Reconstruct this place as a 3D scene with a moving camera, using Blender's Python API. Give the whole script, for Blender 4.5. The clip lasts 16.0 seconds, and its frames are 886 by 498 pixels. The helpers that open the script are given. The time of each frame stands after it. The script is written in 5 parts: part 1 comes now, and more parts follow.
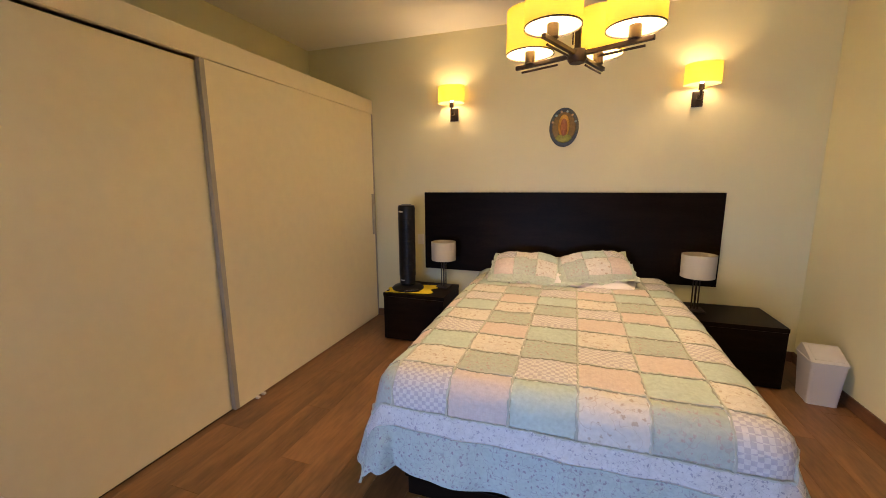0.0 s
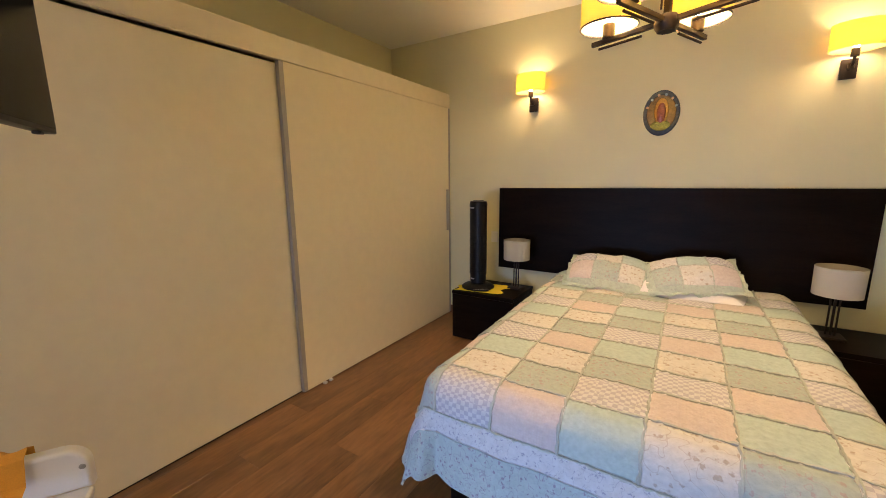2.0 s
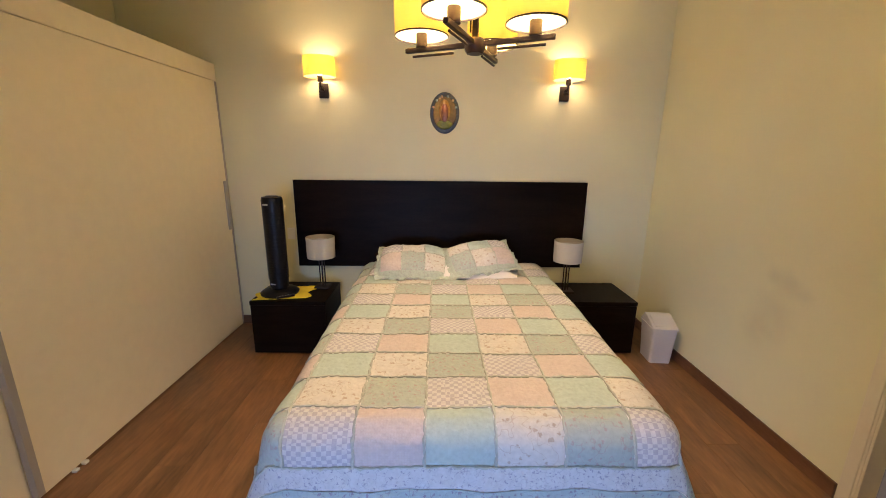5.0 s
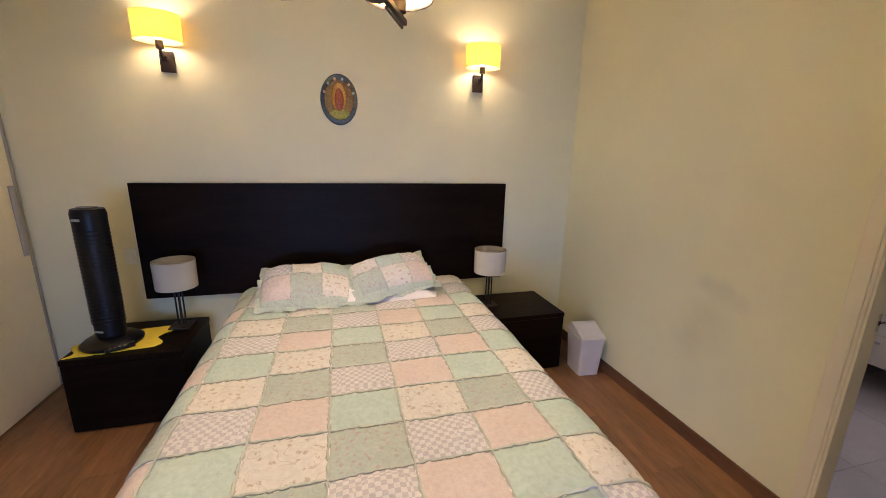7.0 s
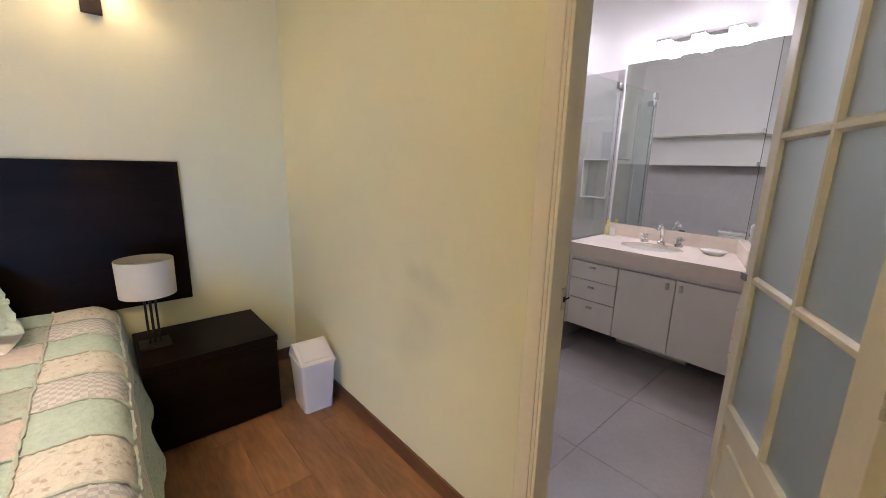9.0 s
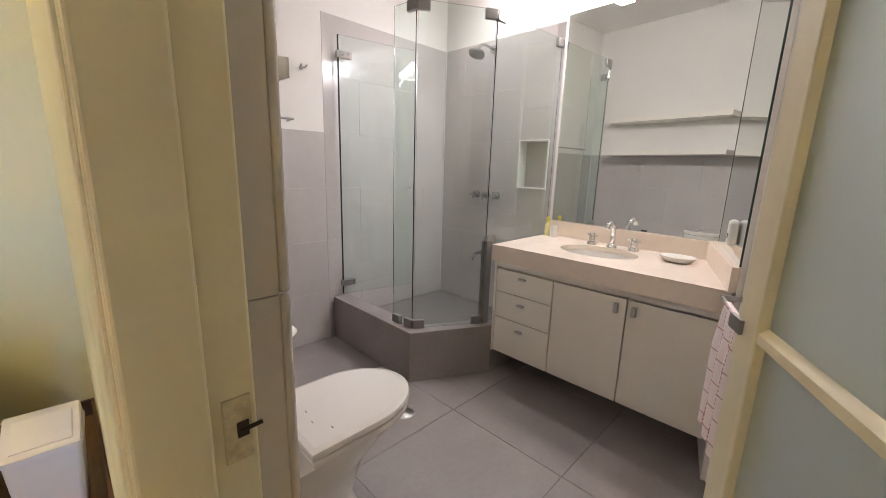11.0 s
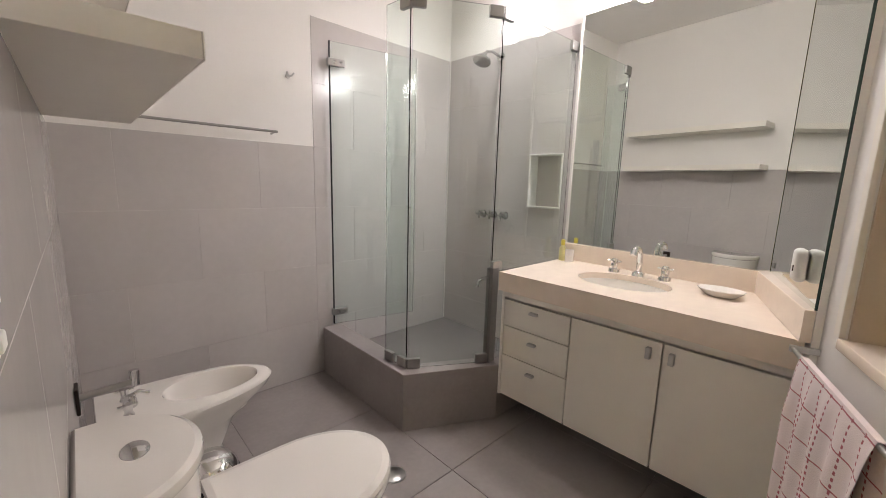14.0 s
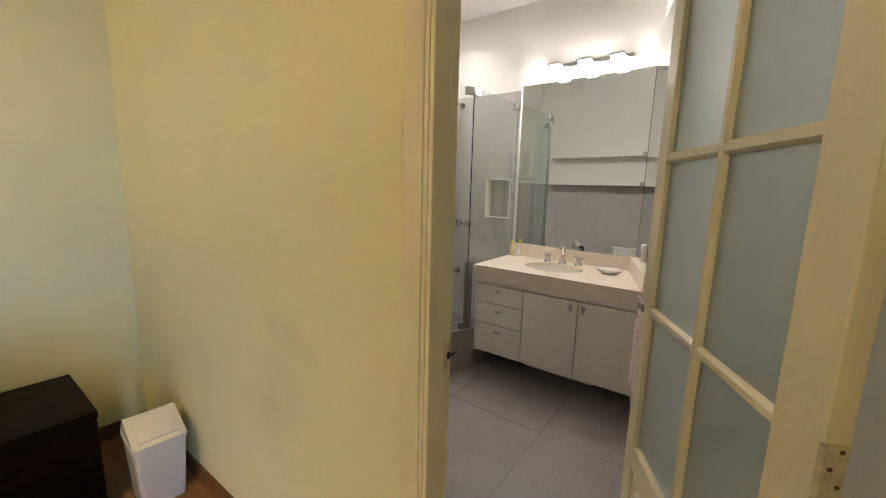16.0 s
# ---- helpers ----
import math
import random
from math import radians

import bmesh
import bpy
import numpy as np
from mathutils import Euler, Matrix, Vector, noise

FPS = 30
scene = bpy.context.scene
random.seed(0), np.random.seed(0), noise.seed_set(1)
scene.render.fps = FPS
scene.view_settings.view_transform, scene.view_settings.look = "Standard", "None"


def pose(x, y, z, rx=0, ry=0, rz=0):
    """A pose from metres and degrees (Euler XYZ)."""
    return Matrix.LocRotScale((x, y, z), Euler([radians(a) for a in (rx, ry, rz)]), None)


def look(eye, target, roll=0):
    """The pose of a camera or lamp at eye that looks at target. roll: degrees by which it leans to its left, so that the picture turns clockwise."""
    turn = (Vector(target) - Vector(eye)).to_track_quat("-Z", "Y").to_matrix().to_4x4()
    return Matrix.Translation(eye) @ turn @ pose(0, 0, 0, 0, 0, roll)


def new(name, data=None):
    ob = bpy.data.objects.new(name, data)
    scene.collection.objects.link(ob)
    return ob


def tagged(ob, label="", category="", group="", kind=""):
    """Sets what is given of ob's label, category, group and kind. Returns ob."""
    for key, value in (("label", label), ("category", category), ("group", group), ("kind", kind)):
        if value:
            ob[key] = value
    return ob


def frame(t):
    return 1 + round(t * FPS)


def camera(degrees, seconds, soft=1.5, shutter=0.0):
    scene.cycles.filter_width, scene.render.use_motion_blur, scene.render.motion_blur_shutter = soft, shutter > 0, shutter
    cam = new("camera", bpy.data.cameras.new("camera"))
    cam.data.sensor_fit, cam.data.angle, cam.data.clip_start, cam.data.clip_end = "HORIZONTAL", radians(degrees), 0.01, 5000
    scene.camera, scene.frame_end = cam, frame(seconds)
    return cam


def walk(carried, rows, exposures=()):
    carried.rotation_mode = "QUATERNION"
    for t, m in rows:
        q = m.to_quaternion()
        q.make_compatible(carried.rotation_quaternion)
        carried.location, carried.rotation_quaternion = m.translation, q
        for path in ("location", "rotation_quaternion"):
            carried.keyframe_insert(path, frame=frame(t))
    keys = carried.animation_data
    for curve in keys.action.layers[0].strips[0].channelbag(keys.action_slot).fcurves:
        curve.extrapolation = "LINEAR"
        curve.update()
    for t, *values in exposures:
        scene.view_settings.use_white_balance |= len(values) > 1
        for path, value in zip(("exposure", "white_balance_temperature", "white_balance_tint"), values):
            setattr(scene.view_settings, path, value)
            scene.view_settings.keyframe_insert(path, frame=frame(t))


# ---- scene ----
cam = camera(97.9, 16.0, 0.9)
PATH = [
    (0, (0.021, -0.011, 1.491), (-0.613, 1.855, 1.153), -0.4),
    (0.5, (0.031, 0.047, 1.505), (-0.605, 1.909, 1.148), -0.4),
    (1, (0.07, 0.136, 1.502), (-0.667, 1.961, 1.144), -0.5),
    (1.5, (0.109, 0.163, 1.495), (-0.871, 1.871, 1.143), -0.6),
    (2, (0.128, 0.176, 1.478), (-0.922, 1.841, 1.126), -0.6),
    (2.5, (0.113, 0.153, 1.485), (-0.923, 1.821, 1.102), -0.4),
    (3, (0.03, 0.112, 1.489), (-0.804, 1.875, 1.043), -0.3),
    (3.5, (-0.076, 0.087, 1.505), (-0.486, 1.987, 1.034), 0.2),
    (4, (-0.157, 0.136, 1.582), (-0.274, 2.075, 1.108), 0.6),
    (6.5, (-0.14, 0.577, 1.636), (0.036, 2.512, 1.161), 0.7),
    (7, (-0.127, 0.782, 1.61), (0.38, 2.659, 1.139), 1.2),
    (7.5, (-0.051, 0.877, 1.524), (1.051, 2.49, 1.093), 1.4),
    (8, (0.227, 0.923, 1.451), (1.512, 2.396, 1.03), 1.4),
    (8.5, (0.528, 0.986, 1.403), (1.816, 2.459, 0.991), 1.4),
    (9, (0.838, 1.091, 1.409), (2.143, 2.546, 0.987), 1.4),
    (9.5, (1.131, 1.135, 1.4), (2.495, 2.534, 0.974), 1.4),
    (12, (2.01, 1.422, 1.233), (3.407, 2.793, 0.822), 1.8),
    (12.5, (2.051, 1.464, 1.234), (3.441, 2.841, 0.821), 1.7),
    (13, (2.062, 1.473, 1.249), (3.437, 2.865, 0.835), 1.7),
    (13.5, (2.073, 1.482, 1.282), (3.436, 2.893, 0.89), 1.5),
    (14, (2.043, 1.462, 1.282), (3.406, 2.889, 0.954), 1.6),
    (14.5, (1.947, 1.413, 1.31), (3.316, 2.834, 0.98), 1.6),
    (15, (1.753, 1.321, 1.346), (3.139, 2.725, 1.014), 1.6),
    (15.5, (1.446, 1.25, 1.383), (2.901, 2.583, 1.056), 1.8),
    (16, (1.145, 1.17, 1.429), (2.738, 2.335, 1.105), 1.5),
]
EXPOSURES = [
    (0.0, -0.20, 7550, 28), (2.0, -0.18, 7200, 25), (4.0, -0.17, 6850, 25), (6.5, -0.20, 6150, 28), (7.0, -0.18, 5800, 28), (7.5, -0.16, 5450, 26), (8.5, 0.02, 5550, 24), (9.0, 0.15, 5600, 23), (9.5, 0.26, 5750, 20),
    (12.0, 0.48, 6300, 16), (14.0, 0.38, 6320, 16), (14.5, 0.38, 6300, 18), (15.0, 0.24, 6320, 19), (15.5, 0.13, 6380, 16), (16.0, 0.04, 6550, 10),
]
walk(cam, [(t, look(eye, target, roll)) for t, eye, target, roll in PATH], EXPOSURES)

# ---- plan, in metres ----
BACK = 3.78            # headboard wall
EAST = 1.81            # bedroom face of the wall to the bathroom
BATH = 1.983             # bathroom face of the same wall
VAN = 4.29             # vanity wall
WARD = -2.075          # sliding doors of the wardrobe
WEST = -2.80           # wall behind the wardrobe
SOUTH = -1.6           # wall with the bedroom window
TOP = 2.91             # ceilings
SLANT = pose(VAN, 1.704, 0, 0, 0, 193.8)   # slanted bathroom wall: local x along it, local -y into the room
SLANT2 = SLANT @ pose(0.712, 0.065, 0, 0, 0, 4.4)   # its set-back half with the window

# ---- world and large lights ----
world = bpy.data.worlds.new("sky")
scene.world = world
world.use_nodes = True
wn = world.node_tree
sky = wn.nodes.new("ShaderNodeTexSky")
sky.sky_type, sky.sun_disc = "NISHITA", False
sky.sun_elevation, sky.sun_rotation = radians(40), radians(200)
wn.links.new(sky.outputs[0], wn.nodes["Background"].inputs[0])
wn.nodes["Background"].inputs[1].default_value = 0.08


def lamp(name, kind, energy, color, m, size=0.03, size_y=None):
    data = bpy.data.lights.new(name, kind)
    data.energy, data.color = energy, color
    if kind == "AREA":
        data.shape, data.size, data.size_y = "RECTANGLE", size, size_y or size
    else:
        data.shadow_soft_size = size
    ob = new(name, data)
    ob.matrix_world = m
    return ob


WARM, BULB, COOL = (1.0, 0.79, 0.49), (1.0, 0.95, 0.92), (0.24, 0.50, 1.0)
lamp("window_daylight", "AREA", 19, COOL, look((-0.72, SOUTH + 0.02, 0.53), (-0.12, 1.0, 0.22)), 1.3, 0.54).data.spread = radians(80)
# unseen fill lamp before the blind, added to brighten wardrobe, walls and ceiling
lamp("blind_fill", "AREA", 17, (0.85, 0.92, 1.0), look((-0.95, SOUTH + 0.02, 1.5), (-0.95, 1.0, 1.5)), 1.9, 1.3)

# ---- materials ----


def material(name, color, rough=0.6, metal=0.0, vary=0.06, scale=9.0, fine=160.0, bump=0.15, dist=0.002, spec=0.5, coat=0.0, obj_vary=0.0):
    """Paint, plastic, fabric, metal: base colour varied at two scales, with fine relief."""
    m = bpy.data.materials.new(name)
    m.use_nodes = True
    n, l = m.node_tree.nodes, m.node_tree.links
    b = n["Principled BSDF"]
    b.inputs["Roughness"].default_value, b.inputs["Metallic"].default_value = rough, metal
    b.inputs["Specular IOR Level"].default_value = spec
    b.inputs["Coat Weight"].default_value = coat
    tc = n.new("ShaderNodeTexCoord")
    big, small = n.new("ShaderNodeTexNoise"), n.new("ShaderNodeTexNoise")
    big.inputs["Scale"].default_value, small.inputs["Scale"].default_value = scale, fine
    big.inputs["Detail"].default_value = 4
    for t in (big, small):
        l.new(tc.outputs["Object"], t.inputs["Vector"])
    ramp = n.new("ShaderNodeMapRange")
    ramp.inputs[1].default_value, ramp.inputs[2].default_value = 0.3, 0.7
    ramp.inputs[3].default_value, ramp.inputs[4].default_value = 1 - vary, 1 + vary
    mixn = n.new("ShaderNodeMath")
    mixn.operation = "MULTIPLY_ADD"
    mixn.inputs[1].default_value = 0.3
    l.new(small.outputs[0], mixn.inputs[0])
    scl = n.new("ShaderNodeMath")
    scl.operation = "MULTIPLY"
    scl.inputs[1].default_value = 0.7
    l.new(big.outputs[0], scl.inputs[0])
    l.new(scl.outputs[0], mixn.inputs[2])
    l.new(mixn.outputs[0], ramp.inputs[0])
    hsv = n.new("ShaderNodeHueSaturation")
    hsv.inputs["Color"].default_value = (*color, 1)
    val = ramp.outputs[0]
    if obj_vary:
        oi = n.new("ShaderNodeObjectInfo")
        r2 = n.new("ShaderNodeMapRange")
        r2.inputs[3].default_value, r2.inputs[4].default_value = 1 - obj_vary, 1 + obj_vary
        l.new(oi.outputs["Random"], r2.inputs[0])
        mm = n.new("ShaderNodeMath")
        mm.operation = "MULTIPLY"
        l.new(val, mm.inputs[0])
        l.new(r2.outputs[0], mm.inputs[1])
        val = mm.outputs[0]
    l.new(val, hsv.inputs["Value"])
    l.new(hsv.outputs[0], b.inputs["Base Color"])
    if bump:
        bp = n.new("ShaderNodeBump")
        bp.inputs["Strength"].default_value, bp.inputs["Distance"].default_value = bump, dist
        l.new(small.outputs[0], bp.inputs["Height"])
        l.new(bp.outputs[0], b.inputs["Normal"])
    return m


def wood_material(name, dark, light, rough, along="Y", grain=16.0, span=(0.36, 0.62), bump=0.08):
    """Stained wood: grain stretched along one axis, shifted piece by piece."""
    m = bpy.data.materials.new(name)
    m.use_nodes = True
    n, l = m.node_tree.nodes, m.node_tree.links
    b = n["Principled BSDF"]
    b.inputs["Roughness"].default_value = rough
    tc, mp = n.new("ShaderNodeTexCoord"), n.new("ShaderNodeMapping")
    s = [1.0, 1.0, 1.0]
    s["XYZ".index(along)] = 0.16
    mp.inputs["Scale"].default_value = s
    l.new(tc.outputs["Object"], mp.inputs["Vector"])
    src = mp.outputs[0]
    oi, add, sc = n.new("ShaderNodeObjectInfo"), n.new("ShaderNodeVectorMath"), n.new("ShaderNodeVectorMath")
    sc.operation, add.operation = "SCALE", "ADD"
    l.new(oi.outputs["Random"], sc.inputs["Scale"])
    sc.inputs[0].default_value = (17.0, 29.0, 7.0)
    l.new(src, add.inputs[0])
    l.new(sc.outputs[0], add.inputs[1])
    src = add.outputs[0]
    a, c = n.new("ShaderNodeTexNoise"), n.new("ShaderNodeTexNoise")
    a.inputs["Scale"].default_value, a.inputs["Detail"].default_value, a.inputs["Distortion"].default_value = grain * 0.45, 3, 0.6
    c.inputs["Scale"].default_value, c.inputs["Detail"].default_value = grain * 6, 5
    for t in (a, c):
        l.new(src, t.inputs["Vector"])
    mx = n.new("ShaderNodeMath")
    mx.operation = "MULTIPLY_ADD"
    mx.inputs[1].default_value = 0.35
    l.new(c.outputs[0], mx.inputs[0])
    k = n.new("ShaderNodeMath")
    k.operation = "MULTIPLY"
    k.inputs[1].default_value = 0.65
    l.new(a.outputs[0], k.inputs[0])
    l.new(k.outputs[0], mx.inputs[2])
    cr = n.new("ShaderNodeValToRGB")
    cr.color_ramp.elements[0].position, cr.color_ramp.elements[1].position = span
    cr.color_ramp.elements[0].color, cr.color_ramp.elements[1].color = (*dark, 1), (*light, 1)
    l.new(mx.outputs[0], cr.inputs[0])
    l.new(cr.outputs[0], b.inputs["Base Color"])
    bp = n.new("ShaderNodeBump")
    bp.inputs["Strength"].default_value, bp.inputs["Distance"].default_value = bump, 0.001
    l.new(c.outputs[0], bp.inputs["Height"])
    l.new(bp.outputs[0], b.inputs["Normal"])
    return m


def glass_material(name, color, rough=0.0):
    m = bpy.data.materials.new(name)
    m.use_nodes = True
    b = m.node_tree.nodes["Principled BSDF"]
    b.inputs["Base Color"].default_value = (*color, 1)
    b.inputs["Transmission Weight"].default_value = 1.0
    b.inputs["Roughness"].default_value, b.inputs["IOR"].default_value = rough, 1.45
    return m


def glow_material(name, color, strength):
    m = bpy.data.materials.new(name)
    m.use_nodes = True
    b = m.node_tree.nodes["Principled BSDF"]
    b.inputs["Base Color"].default_value = (*color, 1)
    b.inputs["Emission Color"].default_value = (*color, 1)
    b.inputs["Emission Strength"].default_value = strength
    return m


def shade_material(name, color, pass_color):
    """Thin lampshade cloth, which lets a part of the light through."""
    m = bpy.data.materials.new(name)
    m.use_nodes = True
    n, l = m.node_tree.nodes, m.node_tree.links
    n.remove(n["Principled BSDF"])
    d, t, mix = n.new("ShaderNodeBsdfDiffuse"), n.new("ShaderNodeBsdfTranslucent"), n.new("ShaderNodeMixShader")
    tc, wv = n.new("ShaderNodeTexCoord"), n.new("ShaderNodeTexNoise")
    wv.inputs["Scale"].default_value = 220
    l.new(tc.outputs["Object"], wv.inputs["Vector"])
    bp = n.new("ShaderNodeBump")
    bp.inputs["Strength"].default_value, bp.inputs["Distance"].default_value = 0.3, 0.001
    l.new(wv.outputs[0], bp.inputs["Height"])
    l.new(bp.outputs[0], d.inputs["Normal"])
    d.inputs["Color"].default_value, t.inputs["Color"].default_value = (*color, 1), (*pass_color, 1)
    mix.inputs[0].default_value = 0.5
    l.new(d.outputs[0], mix.inputs[1])
    l.new(t.outputs[0], mix.inputs[2])
    l.new(mix.outputs[0], n["Material Output"].inputs["Surface"])
    return m


WALL = material("cream_wall_paint", (0.735, 0.695, 0.445), 0.55, vary=0.025, scale=2.2, fine=120, bump=0.12)
WALLB = material("white_bathroom_paint", (0.83, 0.80, 0.76), 0.6, vary=0.02, scale=2.2, fine=120, bump=0.1)
WALLE = material("smudged_wall_paint", (0.735, 0.695, 0.445), 0.55, vary=0.025, scale=2.2, fine=120, bump=0.12)


def smudge(m, spots):
    """Hand-worn grey patches on a painted wall, each at (x, y, z, radius)."""
    n, l = m.node_tree.nodes, m.node_tree.links
    tc, dn = n.new("ShaderNodeTexCoord"), n.new("ShaderNodeTexNoise")
    dn.inputs["Scale"].default_value, dn.inputs["Detail"].default_value = 7, 4
    l.new(tc.outputs["Object"], dn.inputs["Vector"])
    src = next(k for k in n if k.type == "HUE_SAT").outputs[0]
    for x, y, z, r in spots:
        d = n.new("ShaderNodeVectorMath")
        d.operation = "DISTANCE"
        d.inputs[1].default_value = (x, y, z)
        l.new(tc.outputs["Object"], d.inputs[0])
        f = n.new("ShaderNodeMapRange")
        f.interpolation_type = "SMOOTHSTEP"
        f.inputs[1].default_value, f.inputs[2].default_value, f.inputs[3].default_value, f.inputs[4].default_value = 0, r, 0.36, 0
        l.new(d.outputs["Value"], f.inputs[0])
        k = n.new("ShaderNodeMath")
        k.operation = "MULTIPLY"
        l.new(f.outputs[0], k.inputs[0])
        l.new(dn.outputs[0], k.inputs[1])
        mix = n.new("ShaderNodeMix")
        mix.data_type = "RGBA"
        mix.inputs[7].default_value = (0.36, 0.33, 0.28, 1)
        l.new(k.outputs[0], mix.inputs[0])
        l.new(src, mix.inputs[6])
        src = mix.outputs[2]
    l.new(src, n["Principled BSDF"].inputs["Base Color"])


smudge(WALLE, [(EAST, 2.29, 0.95, 0.11), (EAST, 2.22, 0.925, 0.09), (EAST, 2.15, 0.905, 0.07), (EAST, 2.37, 0.965, 0.08), (EAST, 2.33, 0.72, 0.22), (EAST, 2.42, 0.60, 0.16)])
CEIL = material("ceiling_paint", (0.87, 0.85, 0.76), 0.8, vary=0.02, scale=2, fine=90, bump=0.08)
TRIM = material("cream_gloss_paint", (0.73, 0.67, 0.50), 0.38, vary=0.04, scale=5, fine=60, bump=0.08)
WARDM = material("wardrobe_laminate", (0.80, 0.72, 0.52), 0.5, vary=0.03, scale=14, fine=300, bump=0.12, dist=0.001)
HINGE = material("painted_hinge_steel", (0.56, 0.50, 0.37), 0.4, 0.35, vary=0.25, scale=40, bump=0.2)
GREYP = material("grey_profile", (0.36, 0.335, 0.30), 0.4, vary=0.03, bump=0.03)
STEEL = material("satin_steel", (0.60, 0.59, 0.57), 0.28, 1.0, vary=0.05, fine=300, bump=0.03)
DULL = material("dull_steel", (0.36, 0.35, 0.33), 0.36, 1.0, vary=0.06, fine=300, bump=0.04)
CHROMED = material("shower_chrome", (0.50, 0.50, 0.50), 0.12, 1.0, vary=0.02, bump=0.0)
CHROME = material("chrome", (0.80, 0.80, 0.80), 0.07, 1.0, vary=0.02, bump=0.0)
ESPRESSO = wood_material("espresso_veneer", (0.0040, 0.0025, 0.0017), (0.0090, 0.0052, 0.0034), 0.40, "X", 30)
ESPRESSO.node_tree.nodes["Principled BSDF"].inputs["Specular IOR Level"].default_value = 0.05
DARKM = material("dark_bronze", (0.035, 0.024, 0.018), 0.45, 0.6, vary=0.1)
BLACK = material("black_plastic", (0.006, 0.006, 0.007), 0.38, vary=0.1, spec=0.25)
FLOORW = wood_material("laminate_planks", (0.078, 0.038, 0.0165), (0.255, 0.126, 0.054), 0.36, "Y", 10, (0.33, 0.67))
SKIRT = wood_material("skirting_wood", (0.085, 0.038, 0.018), (0.17, 0.078, 0.036), 0.4, "Y", 14)
SHADE = shade_material("amber_shade_cloth", (0.76, 0.62, 0.27), (0.84, 0.69, 0.27))
WSHADE = material("white_shade_cloth", (0.48, 0.44, 0.35), 0.9, vary=0.03, fine=300, bump=0.3)
BULBM = glow_material("warm_bulb", (1.0, 0.80, 0.45), 30)
GLOB = glow_material("lit_glass_cube", (1.0, 0.94, 0.89), 116)
TILE = material("greige_wall_tile", (0.55, 0.51, 0.49), 0.15, vary=0.05, scale=3, fine=30, bump=0.03, obj_vary=0.03)
TILED = material("taupe_floor_tile", (0.295, 0.262, 0.25), 0.32, vary=0.12, scale=3.5, fine=40, bump=0.05, obj_vary=0.03)
GROUTD = material("floor_grout", (0.16, 0.142, 0.132), 0.9, vary=0.08)
CERAMIC = material("white_ceramic", (0.84, 0.80, 0.75), 0.08, vary=0.01, bump=0.0, coat=0.3)
PLASTICW = material("white_plastic", (0.78, 0.76, 0.72), 0.4, vary=0.03, bump=0.05)
LACQ = material("white_lacquer", (0.84, 0.80, 0.72), 0.35, vary=0.02, bump=0.04)
MARBLE = material("cream_quartz", (0.80, 0.69, 0.58), 0.22, vary=0.04, scale=18, fine=500, bump=0.0)
GLASS = glass_material("shower_glass", (0.90, 0.972, 0.945))
FROST = glass_material("frosted_glass", (0.80, 0.88, 0.86), 0.55)
MIRROR = material("mirror_silver", (0.86, 0.89, 0.87), 0.0, 1.0, vary=0.0, bump=0.0)
MEDGE = material("ground_glass_edge", (0.03, 0.06, 0.05), 0.2, vary=0.05, bump=0.0)
YELLOW = material("yellow_cloth", (0.80, 0.62, 0.04), 0.9, vary=0.08, fine=300, bump=0.4)
ORANGE = material("orange_towel", (0.72, 0.34, 0.05), 0.95, vary=0.15, fine=250, bump=0.6)
SHEET = material("white_sheet", (0.78, 0.76, 0.76), 0.9, vary=0.03, fine=200, bump=0.3)
POST = material("dark_grey_strip", (0.20, 0.185, 0.175), 0.35, vary=0.06, bump=0.04)
# near-black stands in for the shade in plank gaps and the strike plate's hole
GAPSHADE = material("shadow_gap", (0.04, 0.03, 0.025), 0.9)
SCREEN = material("tv_screen", (0.008, 0.008, 0.009), 0.15, vary=0.05, bump=0.0, spec=0.06)

# ---- mesh helpers ----


def put_verts(bm, src):
    """Joins the bmesh src into bm."""
    vs = [bm.verts.new(v.co) for v in src.verts]
    src.verts.index_update()
    for f in src.faces:
        try:
            bm.faces.new([vs[v.index] for v in f.verts])
        except ValueError:
            pass
    src.free()
    return bm


def box(x0, x1, y0, y1, z0, z1, r=0.0, seg=2, bm=None):
    b = bmesh.new()
    m = Matrix.Translation(((x0 + x1) / 2, (y0 + y1) / 2, (z0 + z1) / 2)) @ Matrix.Diagonal((abs(x1 - x0), abs(y1 - y0), abs(z1 - z0), 1))
    bmesh.ops.create_cube(b, size=1, matrix=m)
    if r:
        bmesh.ops.bevel(b, geom=b.edges[:], offset=r, segments=seg, affect="EDGES", profile=0.5)
    return put_verts(bm, b) if bm else b


def lathe(profile, loc=(0, 0, 0), seg=32, sx=1.0, sy=1.0, bm=None, m=None):
    """Turns (radius, height) pairs round the z axis."""
    b = bmesh.new()
    rings = []
    for r, z in profile:
        if r < 1e-6:
            rings.append([b.verts.new((loc[0], loc[1], loc[2] + z))])
        else:
            rings.append([b.verts.new((loc[0] + sx * r * math.cos(2 * math.pi * i / seg), loc[1] + sy * r * math.sin(2 * math.pi * i / seg), loc[2] + z)) for i in range(seg)])
    for a, c in zip(rings, rings[1:]):
        for i in range(seg):
            j = (i + 1) % seg
            if len(a) == 1 and len(c) > 1:
                b.faces.new((a[0], c[i], c[j]))
            elif len(c) == 1 and len(a) > 1:
                b.faces.new((a[i], a[j], c[0]))
            elif len(a) > 1:
                b.faces.new((a[i], a[j], c[j], c[i]))
    if m:
        bmesh.ops.transform(b, matrix=m, verts=b.verts[:])
    return put_verts(bm, b) if bm else b


